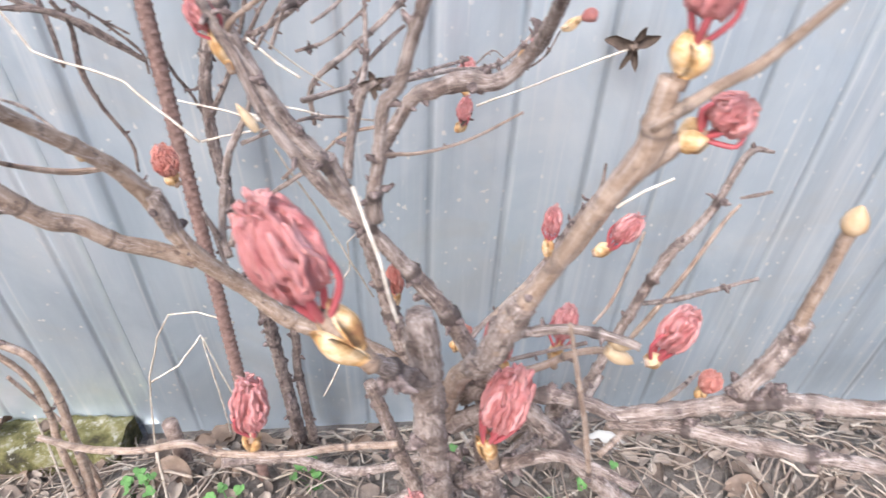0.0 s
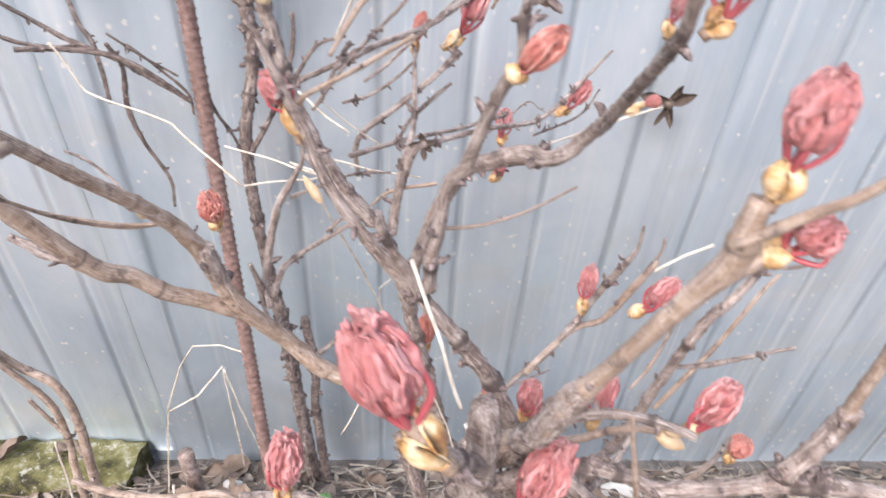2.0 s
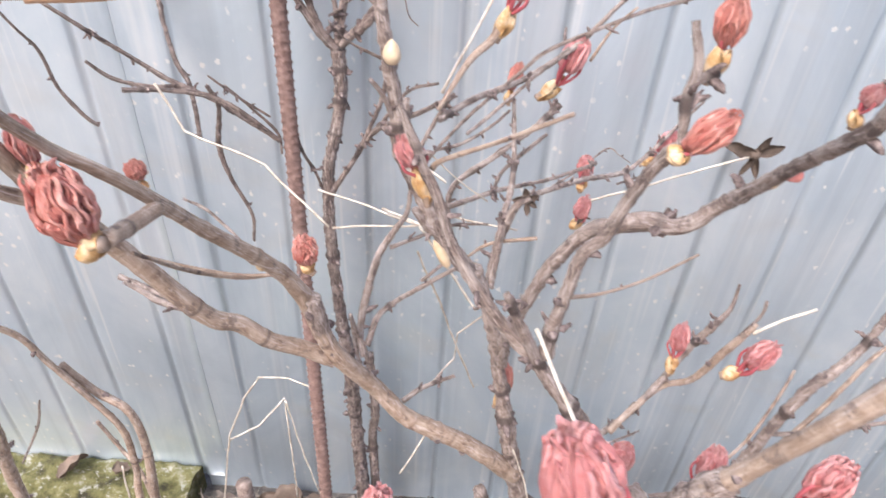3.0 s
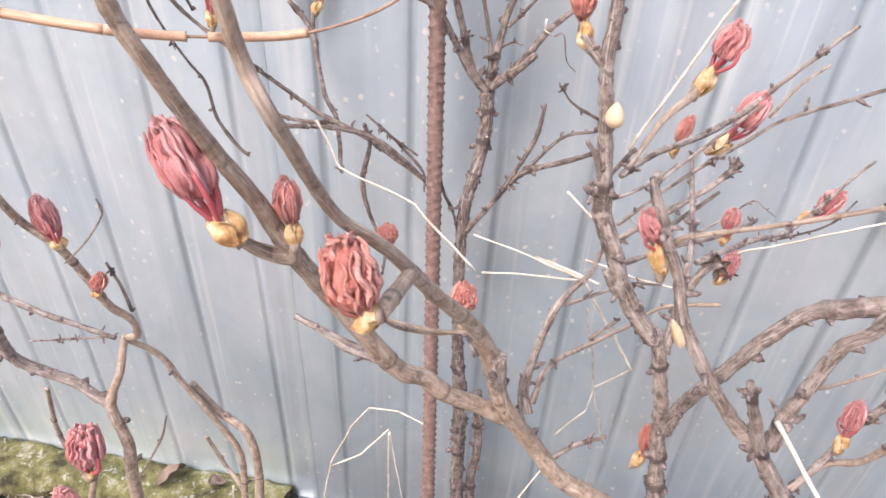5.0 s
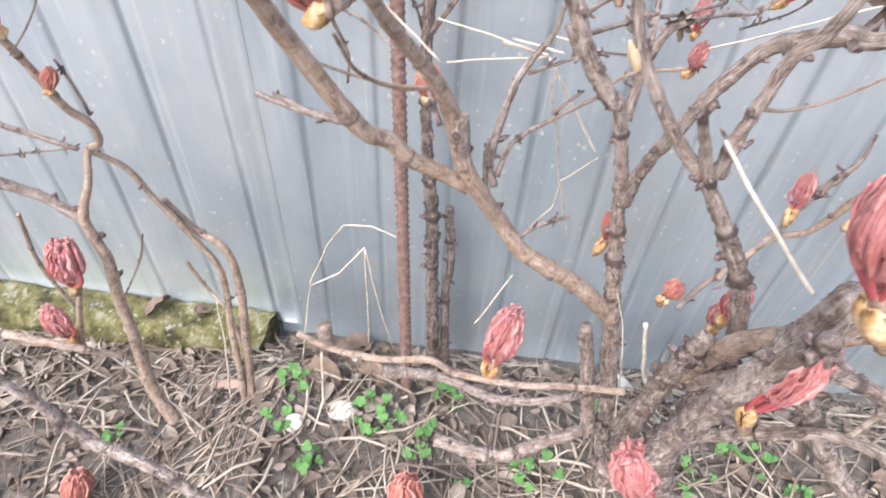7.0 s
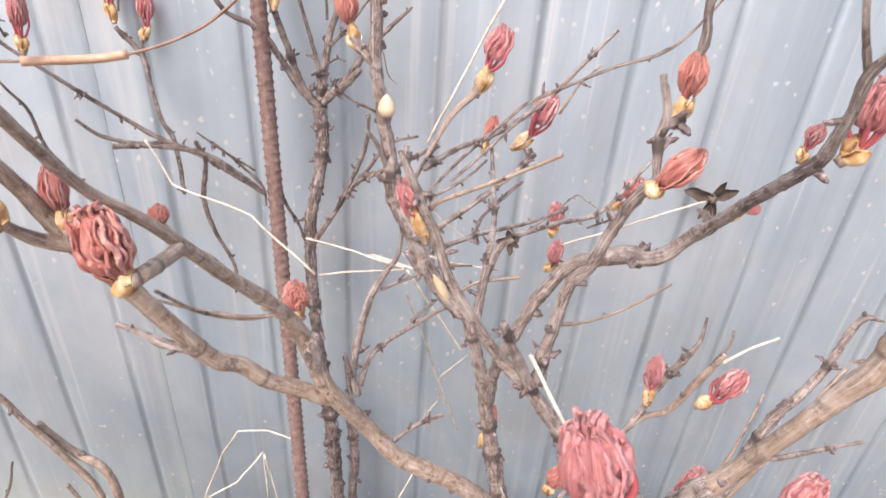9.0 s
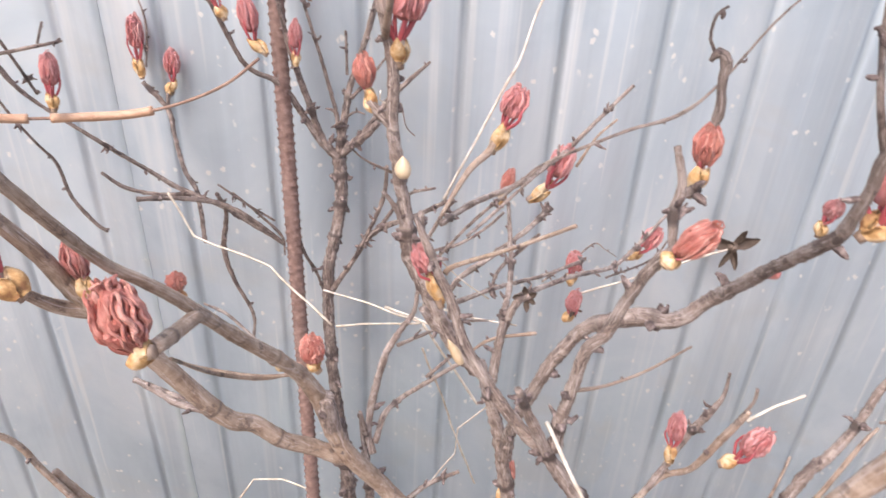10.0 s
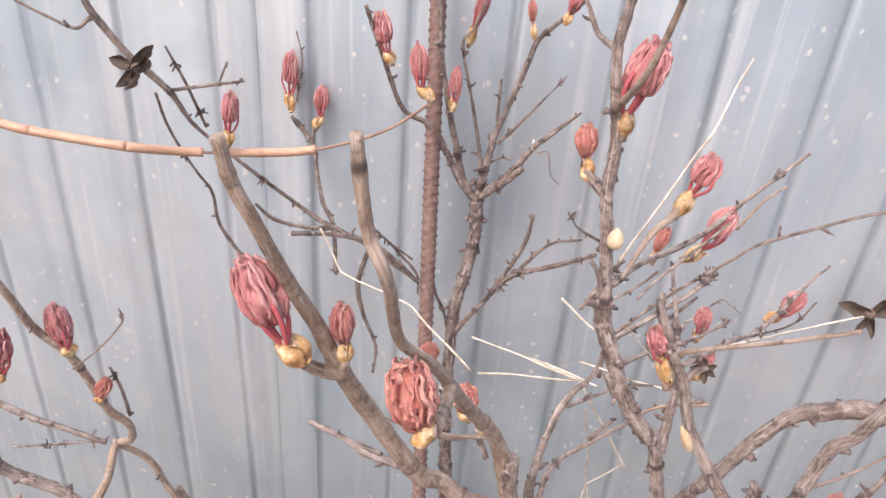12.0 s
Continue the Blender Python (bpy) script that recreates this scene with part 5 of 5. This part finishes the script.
bud(main_shrub, (0.0738, 0.1600, 0.8932), (0.0817, 0.1600, 0.8954), (0.0909, 0.1600, 0.9070), 0.0076, "long")
bud(main_shrub, (-0.1098, 0.2290, 0.6070), (-0.1058, 0.2290, 0.6244), (-0.1006, 0.2290, 0.6806), 0.0116, "drop")
bud(main_shrub, (0.1463, 0.2700, 0.6583), (0.1527, 0.2700, 0.6613), (0.1643, 0.2700, 0.7084), 0.0118, "loose")
bud(main_shrub, (0.0850, 0.2600, 0.6631), (0.0837, 0.2600, 0.6830), (0.0865, 0.2600, 0.7185), 0.0077, "loose")
bud(main_shrub, (0.0494, 0.3000, 0.6127), (0.0490, 0.3000, 0.6259), (0.0526, 0.3000, 0.6603), 0.0090, "long")
bud(main_shrub, (0.0460, 0.2050, 0.6381), (0.0396, 0.2050, 0.6626), (0.0519, 0.2050, 0.7268), 0.0136, "loose")
bud(main_shrub, (0.2492, 0.3500, 0.5084), (0.2481, 0.3500, 0.5222), (0.2548, 0.3500, 0.5455), 0.0105, "plain")
bud(main_shrub, (0.0132, 0.2480, 0.9304), (0.0160, 0.2480, 0.9420), (0.0160, 0.2480, 0.9601), 0.0056, "plain")
bud(main_shrub, (0.0021, 0.2220, 0.9125), (0.0046, 0.2220, 0.9159), (0.0182, 0.2220, 0.9313), 0.0062, "plain")
bud(main_shrub, (0.0590, 0.2770, 0.8765), (0.0666, 0.2770, 0.8815), (0.0740, 0.2770, 0.8850), 0.0036, "tip")
bud(main_shrub, (0.0546, 0.2030, 0.9391), (0.0598, 0.2030, 0.9451), (0.0596, 0.2030, 0.9673), 0.0067, "loose")
bud(main_shrub, (0.0475, 0.2120, 0.9345), (0.0477, 0.2120, 0.9399), (0.0506, 0.2120, 0.9486), 0.0033, "long")
bud(left_shrub, (-0.5874, 0.3350, 0.3277), (-0.5873, 0.3350, 0.3456), (-0.5959, 0.3350, 0.3981), 0.0138, "drop")
bud(main_shrub, (0.0348, 0.2150, 0.4601), (0.0190, 0.2150, 0.5002), (-0.0011, 0.2150, 0.5719), 0.0182, "drop")
bud(main_shrub, (0.0265, 0.3600, 0.5553), (0.0274, 0.3600, 0.5674), (0.0354, 0.3600, 0.5849), 0.0094, "plain")
bud(main_shrub, (0.0711, 0.3400, 0.5439), (0.0650, 0.3400, 0.5666), (0.0651, 0.3400, 0.5897), 0.0082, "loose")
bud(main_shrub, (-0.1648, 0.2500, 0.2164), (-0.1653, 0.2500, 0.2533), (-0.1725, 0.2500, 0.3463), 0.0190, "plain")
bud(left_shrub, (-0.6693, 0.2400, -0.0242), (-0.6504, 0.2400, 0.0336), (-0.5929, 0.2400, 0.1747), 0.0205, "plain")
bud(main_shrub, (-0.0303, 0.4000, 0.5605), (-0.0232, 0.4000, 0.5833), (-0.0263, 0.4000, 0.6040), 0.0055, "plain")
bud(main_shrub, (-0.1519, 0.6000, 0.9695), (-0.1486, 0.6000, 0.9791), (-0.1426, 0.6000, 1.0000), 0.0063, "long")
bud(main_shrub, (0.0330, 0.6000, 0.6700), (0.0328, 0.6000, 0.6800), (0.0335, 0.6000, 0.7120), 0.0085, "loose")
bud(main_shrub, (0.0230, 0.5480, 0.6600), (0.0290, 0.5480, 0.6680), (0.0320, 0.5480, 0.6960), 0.0080, "drop")
closed_bud(main_shrub, (-0.1106, 0.3220, 0.8977), (-0.1110, 0.3220, 0.9095), 0.0044)
closed_bud(main_shrub, (-0.0708, 0.2400, 0.8428), (-0.0776, 0.2400, 0.8557), 0.0023)
closed_bud(main_shrub, (0.1903, 0.2220, 0.8122), (0.1889, 0.2220, 0.8271), 0.0055)
closed_bud(main_shrub, (-0.1644, 0.2600, 0.8108), (-0.1638, 0.2600, 0.8201), 0.0027)
closed_bud(main_shrub, (0.0822, 0.1800, 0.7831), (0.0918, 0.1800, 0.7785), 0.0028)
closed_bud(main_shrub, (0.0839, 0.1850, 0.7712), (0.0975, 0.1850, 0.7625), 0.0037)
seed_pod(main_shrub, (0.2060, 0.6400, 0.7120), (-0.3, -0.8, 0.3), 0.028, 5)
seed_pod(back_shrub, (-0.4684, 0.4550, 0.9263), (-0.3, -0.8, 0.3), 0.022, 5)
seed_pod(main_shrub, (0.0330, 0.5450, 0.6760), (-0.3, -0.8, 0.3), 0.008, 6)
seed_pod(main_shrub, (-0.0336, 0.3600, 0.8043), (-0.3, -0.8, 0.3), 0.009, 6)

# ---- dry stalks ----
def straw(points):
    """A dry hollow stalk with slight joints."""
    rows = []
    for a, c in zip(np.array(points), np.array(points)[1:]):
        k = max(2, int(np.linalg.norm((c - a)[:3]) / 0.006))
        rows += [a + (c - a) * u for u in np.arange(k) / k]
    rows = np.array(rows + [np.array(points[-1])])
    for i in range(len(rows)):
        rows[i, :3] += 0.0011 * np.array(noise.noise_vector(Vector(rows[i, :3]) * 35))
    verts, faces = [], []
    tube(rows, 6, lambda i, a, r: max(0.0004, r) * (1.25 if i % 14 == 0 else 1.0), verts, faces)
    ob = new("dry_stalk", mesh("dry_stalk", verts, faces, straw_skin))
    return tagged(ob, "pale dry grass stalk caught among the branches", "grass stalk", "dry stalks")


straw([(-0.3326, 0.4800, 0.8003, 0.0010), (-0.3125, 0.4750, 0.7636, 0.0010), (-0.2462, 0.4730, 0.7406, 0.0010), (-0.2174, 0.4590, 0.7218, 0.0010), (-0.1864, 0.4450, 0.7039, 0.0010)])
straw([(-0.1790, 0.4340, 0.7120, 0.0010), (-0.1421, 0.4150, 0.7330, 0.0008), (-0.1051, 0.3904, 0.7547, 0.0008)])
straw([(-0.1882, 0.4305, 0.7493, 0.0007), (-0.1460, 0.4105, 0.7530, 0.0008), (-0.1051, 0.3904, 0.7557, 0.0008)])
straw([(-0.1388, 0.4350, 0.7349, 0.0015), (-0.1220, 0.4100, 0.7480, 0.0013), (-0.1061, 0.3904, 0.7557, 0.0010)])
straw([(-0.1041, 0.3904, 0.7537, 0.0010), (-0.0810, 0.3880, 0.7200, 0.0010), (-0.0582, 0.3853, 0.6865, 0.0011)])
straw([(-0.1001, 0.3600, 0.7552, 0.0007), (-0.0862, 0.3867, 0.6897, 0.0008), (-0.0776, 0.4133, 0.6337, 0.0009), (-0.0526, 0.4400, 0.5364, 0.0008)])
straw([(-0.0485, 0.4300, 0.6450, 0.0007), (-0.0728, 0.4367, 0.6088, 0.0008), (-0.0741, 0.4433, 0.5690, 0.0007), (-0.0955, 0.4500, 0.5214, 0.0007)])
straw([(-0.0296, 0.2280, 0.8235, 0.0010), (-0.0165, 0.1920, 0.8173, 0.0009), (-0.0052, 0.1560, 0.8177, 0.0008)])
straw([(-0.0944, 0.4000, 0.8504, 0.0010), (-0.0726, 0.4100, 0.8967, 0.0009), (-0.0533, 0.4200, 0.9377, 0.0009), (-0.0390, 0.4300, 0.9841, 0.0007)])
straw([(0.1394, 0.3780, 0.7031, 0.0012), (0.1592, 0.3840, 0.7139, 0.0012), (0.1797, 0.3900, 0.7220, 0.0012)])
straw([(-0.3995, 0.4400, -0.0312, 0.0015), (-0.3786, 0.5000, 0.1989, 0.0013), (-0.3674, 0.5200, 0.2840, 0.0013), (-0.3361, 0.5210, 0.3672, 0.0012), (-0.3110, 0.5220, 0.4091, 0.0011), (-0.2730, 0.5160, 0.4225, 0.0011), (-0.2295, 0.5100, 0.4116, 0.0009)])
straw([(-0.3684, 0.5200, 0.2749, 0.0013), (-0.3304, 0.5350, 0.2952, 0.0013), (-0.2963, 0.5500, 0.3406, 0.0012), (-0.2967, 0.5500, 0.2678, 0.0013), (-0.2992, 0.5500, 0.1065, 0.0015)])
straw([(-0.2949, 0.5500, 0.3352, 0.0010), (-0.2796, 0.5500, 0.2192, 0.0011), (-0.2588, 0.5500, 0.1038, 0.0012)])
straw([(-0.4474, 0.4200, 0.3434, 0.0009), (-0.4493, 0.4100, 0.2633, 0.0012), (-0.4705, 0.4000, 0.1026, 0.0014)])
straw([(-0.5674, 0.3500, 0.2868, 0.0011), (-0.5281, 0.3500, 0.2176, 0.0015), (-0.4862, 0.3500, 0.1297, 0.0016), (-0.4599, 0.3500, 0.0734, 0.0016)])
straw([(-0.3106, 0.4000, 0.3064, 0.0014), (-0.3081, 0.3750, 0.2307, 0.0014), (-0.3165, 0.3500, 0.1961, 0.0014), (-0.3577, 0.3250, 0.1432, 0.0015), (-0.4316, 0.3000, -0.0486, 0.0017)])
straw([(-0.3022, 0.3600, 0.1741, 0.0020), (-0.2787, 0.3667, 0.0692, 0.0022), (-0.2117, 0.3733, 0.0973, 0.0021), (-0.1498, 0.3800, 0.1591, 0.0020), (-0.0654, 0.4000, 0.2075, 0.0017)])
straw([(-0.1332, 0.5000, 0.2847, 0.0010), (-0.1158, 0.5100, 0.3209, 0.0012), (-0.0945, 0.5200, 0.3728, 0.0011)])
straw([(-0.0173, 0.3400, 0.5871, 0.0007), (-0.0027, 0.3367, 0.5494, 0.0008), (0.0114, 0.3333, 0.4874, 0.0008), (0.0322, 0.3300, 0.3648, 0.0010), (0.0520, 0.3100, 0.2353, 0.0011)])
straw([(0.0117, 0.3300, 0.5634, 0.0018), (0.0266, 0.3267, 0.5039, 0.0019), (0.0538, 0.3233, 0.4373, 0.0021), (0.0709, 0.3200, 0.4159, 0.0018)])
straw([(-0.1053, 0.4000, 0.7653, 0.0008), (-0.0723, 0.3900, 0.7645, 0.0008), (-0.0365, 0.3800, 0.7673, 0.0006)])
straw([(-0.1298, 0.4000, 0.7591, 0.0010), (-0.0965, 0.3600, 0.7761, 0.0009)])
straw([(-0.1251, 0.4200, 0.8044, 0.0009), (-0.1049, 0.4100, 0.7921, 0.0009), (-0.0882, 0.4000, 0.7858, 0.0009)])
straw([(-0.0585, 0.3600, 0.8011, 0.0005), (-0.0908, 0.3400, 0.8388, 0.0004)])
straw([(0.0450, 0.6100, 0.6550, 0.0012), (0.1100, 0.6220, 0.6760, 0.0011), (0.1620, 0.6330, 0.6960, 0.0011), (0.2040, 0.6400, 0.7100, 0.0012)])
branch(main_shrub, dark_bark, [(0.0590, 0.5600, 0.7070, 0.0011), (0.0980, 0.5600, 0.7310, 0.0010), (0.1120, 0.5600, 0.7590, 0.0007)])
straw([(-0.1637, 0.5500, 0.8803, 0.0007), (-0.1646, 0.5500, 0.8715, 0.0006), (-0.1574, 0.5500, 0.8679, 0.0006)])

# ---- reed along the fence ----
def build_reed():
    line = spline([(*p, 0.0036) for p in REED], 0.003)
    reed = thing("reed_cane", tuple(line[-1][:3]), "broken tan reed with split joints tied across the bar", "reed")
    v, f = [], []
    core = line.copy()
    core[:, 3] = 0.0013
    tube(core, 7, lambda i, a, r: r * (1 + 0.2 * noise.noise(Vector((i * 0.2, a, 3)))), v, f)
    part("reed_core", mesh("reed_core", v, f, reed_core), reed, "thin brown vine-like core")
    for lo, hi in REED_SHEATHS:
        piece = line[max(0, int((lo - 0.006) * len(line))) : int((hi + 0.006) * len(line))]
        v, f = [], []
        tube(piece, 10, lambda i, a, r: r * (1.0 + (0.06 if i < 2 or i > len(piece) - 3 else 0) + 0.03 * math.cos(3 * a)), v, f)
        part("reed_sheath", mesh("reed_sheath", v, f, reed_skin), reed, "tan hollow reed segment")


REED = [(-0.5929, 0.4100, 0.8876), (-0.5559, 0.4100, 0.8841), (-0.5325, 0.4120, 0.8808), (-0.4652, 0.4200, 0.8754), (-0.4312, 0.4500, 0.8657), (-0.3935, 0.4700, 0.8633), (-0.3535, 0.4870, 0.8641), (-0.3158, 0.4950, 0.8735), (-0.2788, 0.4980, 0.8903), (-0.2502, 0.5000, 0.9119)]
REED_SHEATHS = [(0.0, 0.162), (0.163, 0.352), (0.353, 0.5), (0.545, 0.617), (0.618, 0.735)]
build_reed()


# ---- litter, stones and weeds ----
def on_ground(x, y):
    return Vector((x, y, ground_z(x, y)))


def scatter(lo_x, hi_x, lo_y):
    x = rng.uniform(lo_x, hi_x)
    y = rng.uniform(lo_y, fence_y(x) - 0.03)
    return x, y


def build_stalk_litter(count):
    verts, faces = [], []
    for _ in range(count):
        x, y = scatter(-1.25, 0.95, 0.02)
        long, a = rng.uniform(0.02, 0.13), rng.uniform(0, 6.3)
        thick = rng.choice((0.0006, 0.0008, 0.001, 0.0013, 0.002))
        bend = rng.uniform(-0.5, 0.5)
        rows, lift = [], rng.uniform(0.001, 0.014)
        for i in range(4):
            u = i / 3 - 0.5
            px, py = x + long * u * math.cos(a + bend * u), y + long * u * math.sin(a + bend * u)
            py = min(py, fence_y(px) - 0.01)
            rows.append((px, py, ground_z(px, py) + lift + rng.uniform(0, 0.01), thick))
        tube(np.array(rows), 5, lambda i, a, r: r, verts, faces)
    return mesh("stalk_litter", verts, faces, stalk_skin)


def build_leaf_litter(count):
    verts, faces = [], []
    for _ in range(count):
        x, y = scatter(-1.25, 0.95, 0.02)
        size, curl = rng.choice((0.004, 0.006, 0.009, 0.012, 0.02)) * rng.uniform(0.8, 1.2), rng.uniform(0.3, 1.5)
        turn = Euler((rng.uniform(-0.7, 0.7), rng.uniform(-0.7, 0.7), rng.uniform(0, 6.3))).to_matrix()
        start, at = len(verts), on_ground(x, y) + Vector((0, 0, rng.uniform(0.002, 0.012)))
        for i in range(5):
            for j in range(5):
                u, v = i / 4, 2 * j / 4 - 1
                half = size * 0.45 * math.sin(math.pi * (0.08 + 0.86 * u)) ** 0.7
                p = Vector(((u - 0.5) * size * 1.5, v * half, curl * half * v * v + 0.25 * size * math.sin(3 * u + curl) * 0.5))
                p += Vector((0, 0, 0.05 * size * rng.uniform(-1, 1)))
                verts.append(tuple(at + turn @ p))
        for i in range(4):
            for j in range(4):
                a = start + i * 5 + j
                faces.append((a, a + 5, a + 6, a + 1))
    return mesh("leaf_litter", verts, faces, litter_skin)


def build_clods(count):
    verts, faces = [], []
    for _ in range(count):
        x, y = scatter(-1.25, 0.95, 0.02)
        r, at, start = rng.uniform(0.002, 0.008), on_ground(x, y), len(verts)
        bm = bmesh.new()
        bmesh.ops.create_icosphere(bm, subdivisions=1, radius=r)
        for v in bm.verts:
            verts.append(tuple(at + v.co * rng.uniform(0.7, 1.25)))
        faces += [tuple(start + v.index for v in face.verts) for face in bm.faces]
        bm.free()
    return mesh("soil_crumbs", verts, faces, soil)


tagged(new("stalk_litter", build_stalk_litter(3000)), "thin dry stalks and twigs strewn on soil", "litter", kind="stuff")
tagged(new("leaf_litter", build_leaf_litter(3600)), "curled dead brown leaves strewn on soil", "litter", kind="stuff")
tagged(new("soil_crumbs", build_clods(900)), "loose crumbs of grey-brown soil", "soil", kind="stuff")


def stone(x, y, size, flat, label):
    bm = bmesh.new()
    bmesh.ops.create_icosphere(bm, subdivisions=3, radius=1)
    seed = rng.uniform(0, 30)
    for v in bm.verts:
        k = 1 + 0.22 * noise.noise(v.co * 1.6 + Vector((seed, 0, 0))) + 0.08 * noise.noise(v.co * 4 + Vector((seed, 5, 0)))
        v.co = Vector((v.co.x * size * k, v.co.y * size * 0.8 * k, v.co.z * size * flat * k))
    me = bpy.data.meshes.new("stone")
    bm.to_mesh(me)
    bm.free()
    me.polygons.foreach_set("use_smooth", [True] * len(me.polygons))
    me.materials.append(stone_skin)
    ob = new("stone", me)
    ob.location = on_ground(x, y) + Vector((0, 0, size * flat * 0.5))
    return tagged(ob, label, "stone", "stones in the bed")


stone(-0.341, 0.352, 0.016, 0.7, "small pale rounded stone lying on soil")
stone(-0.298, 0.5, 0.017, 0.8, "whitish pebble beside the foot of the bar")
stone(-0.285, 0.38, 0.02, 0.55, "flat grey-white stone among green weeds")
stone(0.27, 0.53, 0.03, 0.35, "broad flat pale stone near the fence")
stone(0.1, 0.56, 0.03, 0.35, "flat pale stone at the foot of the fence")
for x, y in ((-0.7, 0.47), (-0.6, 0.5), (-0.55, 0.44), (-0.45, 0.5), (-0.8, 0.45)):
    stone(x, y, rng.uniform(0.005, 0.009), 0.7, "tiny white pebble in front of the ledge")


def dead_leaf(x, y, z, size, label):
    """A large crumpled dead leaf."""
    verts, faces, k = [], [], 12
    turn = Euler((rng.uniform(-0.9, 0.3), rng.uniform(-0.6, 0.6), rng.uniform(0, 6.3))).to_matrix()
    seed = rng.uniform(0, 40)
    for low in (0.0, 0.0006):
        for i in range(k):
            for j in range(k):
                u, v = i / (k - 1), 2 * j / (k - 1) - 1
                half = size * 0.42 * math.sin(math.pi * (0.06 + 0.88 * u)) ** 0.6
                bend = 0.5 * half * v * v + 0.22 * size * noise.noise(Vector((u * 3, v * 2, seed)))
                verts.append(tuple(Vector((x, y, z)) + turn @ Vector(((u - 0.5) * size, half * v, bend - low))))
    for i in range(k - 1):
        for j in range(k - 1):
            a = i * k + j
            faces.append((a, a + k, a + k + 1, a + 1))
            faces.append((a + k * k, a + k * k + 1, a + k * k + k + 1, a + k * k + k))
    ob = new("dead_leaf", mesh("dead_leaf", verts, faces, dead_leaf_skin))
    return tagged(ob, label, "dead leaf", "large dead leaves")


for x, y, up, size in ((-0.33, 0.575, 0.03, 0.05), (-0.36, 0.57, 0.02, 0.04), (-0.31, 0.55, 0.02, 0.05), (-0.29, 0.57, 0.015, 0.045), (-0.25, 0.545, 0.015, 0.05), (-0.34, 0.53, 0.012, 0.05), (-0.2, 0.53, 0.012, 0.04), (-0.39, 0.53, 0.012, 0.045), (-0.3, 0.48, 0.012, 0.05), (-0.33, 0.43, 0.014, 0.06), (-0.26, 0.45, 0.012, 0.05), (-0.1, 0.53, 0.012, 0.045), (0.02, 0.55, 0.012, 0.05), (0.14, 0.53, 0.012, 0.05), (0.3, 0.55, 0.014, 0.06), (0.4, 0.5, 0.012, 0.05), (-0.62, 0.5, 0.01, 0.04), (-0.5, 0.5, 0.012, 0.04), (0.22, 0.48, 0.012, 0.05), (0.42, 0.42, 0.012, 0.06)):
    dead_leaf(x, y, ground_z(x, y) + up * 0.6, size, "crumpled brown dead leaf lying on the litter")
dead_leaf(-0.675, 0.56, 0.085, 0.05, "curled brown dead leaf on the mossy ledge")
dead_leaf(-0.6, 0.57, 0.08, 0.03, "curled brown dead leaf on the mossy ledge")

# a broken piece of bark board
v, f = [], []
tube(np.array([(*(on_ground(-0.52, 0.44) + Vector((0, 0, 0.008))), 0.012), (*(on_ground(-0.46, 0.432) + Vector((0, 0, 0.01))), 0.013), (*(on_ground(-0.398, 0.424) + Vector((0, 0, 0.01))), 0.012)]), 8, lambda i, a, r: r * rng.uniform(0.9, 1.1), v, f, 0.35)
tagged(new("wood_chip", mesh("wood_chip", v, f, wood_skin, False)), "flat reddish piece of old wood on soil", "wood piece")

# the stump of a cut stem
v, f = [], []
tube(spline([(-0.335, 0.47, 0.1, 0.012), (-0.338, 0.478, 0.17, 0.011), (-0.342, 0.485, 0.235, 0.0105)], 0.006), 10, lambda i, a, r: r * (1 + 0.1 * noise.noise(Vector((a, i * 0.3, 2)))), v, f)
tagged(new("stem_stump", mesh("stem_stump", v, f, old_bark)), "grey cut stump of a dead stem in soil", "stump")


def leaf_blade():
    """A three-lobed small green leaf."""
    verts, faces = [(0, 0, 0)], []
    ring = 24
    for i in range(ring):
        a = 2 * math.pi * i / ring
        r = 0.55 + 0.45 * abs(math.cos(1.5 * a)) ** 0.6
        verts.append((r * math.cos(a), r * math.sin(a), 0.18 * math.cos(3 * a) * r + 0.12 * r))
    for i in range(ring):
        faces.append((0, 1 + i, 1 + (i + 1) % ring))
    verts += [(x, y, z - 0.05) for x, y, z in verts]
    k = ring + 1
    faces += [tuple(k + q for q in reversed(face)) for face in faces[:ring]]
    return mesh("leaf", verts, faces, weed_skin)


blade = leaf_blade()


def weed(x, y, leaves, spread, label="low clump of small fresh green leaves"):
    at = on_ground(x, y)
    ob = thing("weed", tuple(at), label, "weed", "green weeds")
    for _ in range(leaves):
        a, d = rng.uniform(0, 6.3), spread * math.sqrt(rng.random())
        p = Vector((d * math.cos(a), d * math.sin(a), rng.uniform(0.006, 0.03)))
        leaf = new("leaf", blade)
        leaf.parent = ob
        size = rng.uniform(0.005, 0.009)
        leaf.matrix_basis = Matrix.LocRotScale(p, Euler((rng.uniform(-0.5, 0.5), rng.uniform(-0.5, 0.5), rng.uniform(0, 6.3))), (size, size, size))
        v, f = [], []
        tube(np.array([(*(at + Vector((p.x * 0.3, p.y * 0.3, -0.004))), 0.0006), (*(at + Vector((p.x * 0.8, p.y * 0.8, p.z * 0.7))), 0.0006), (*(at + p), 0.0005)]), 5, lambda i, a, r: r, v, f)
        part("leaf_stem", mesh("leaf_stem", v, f, weed_skin), ob)


for x, y, k, d in ((-0.37, 0.404, 10, 0.03), (-0.235, 0.38, 16, 0.035), (-0.177, 0.355, 9, 0.025), (-0.361, 0.348, 7, 0.02), (0.169, 0.385, 12, 0.035), (0.236, 0.422, 12, 0.035), (-0.025, 0.342, 9, 0.03), (-0.146, 0.434, 10, 0.025), (-0.106, 0.289, 8, 0.03), (-0.301, 0.304, 7, 0.02), (0.3, 0.36, 9, 0.03), (-0.62, 0.33, 6, 0.02), (0.05, 0.46, 7, 0.02)):
    weed(x, y, k, d)
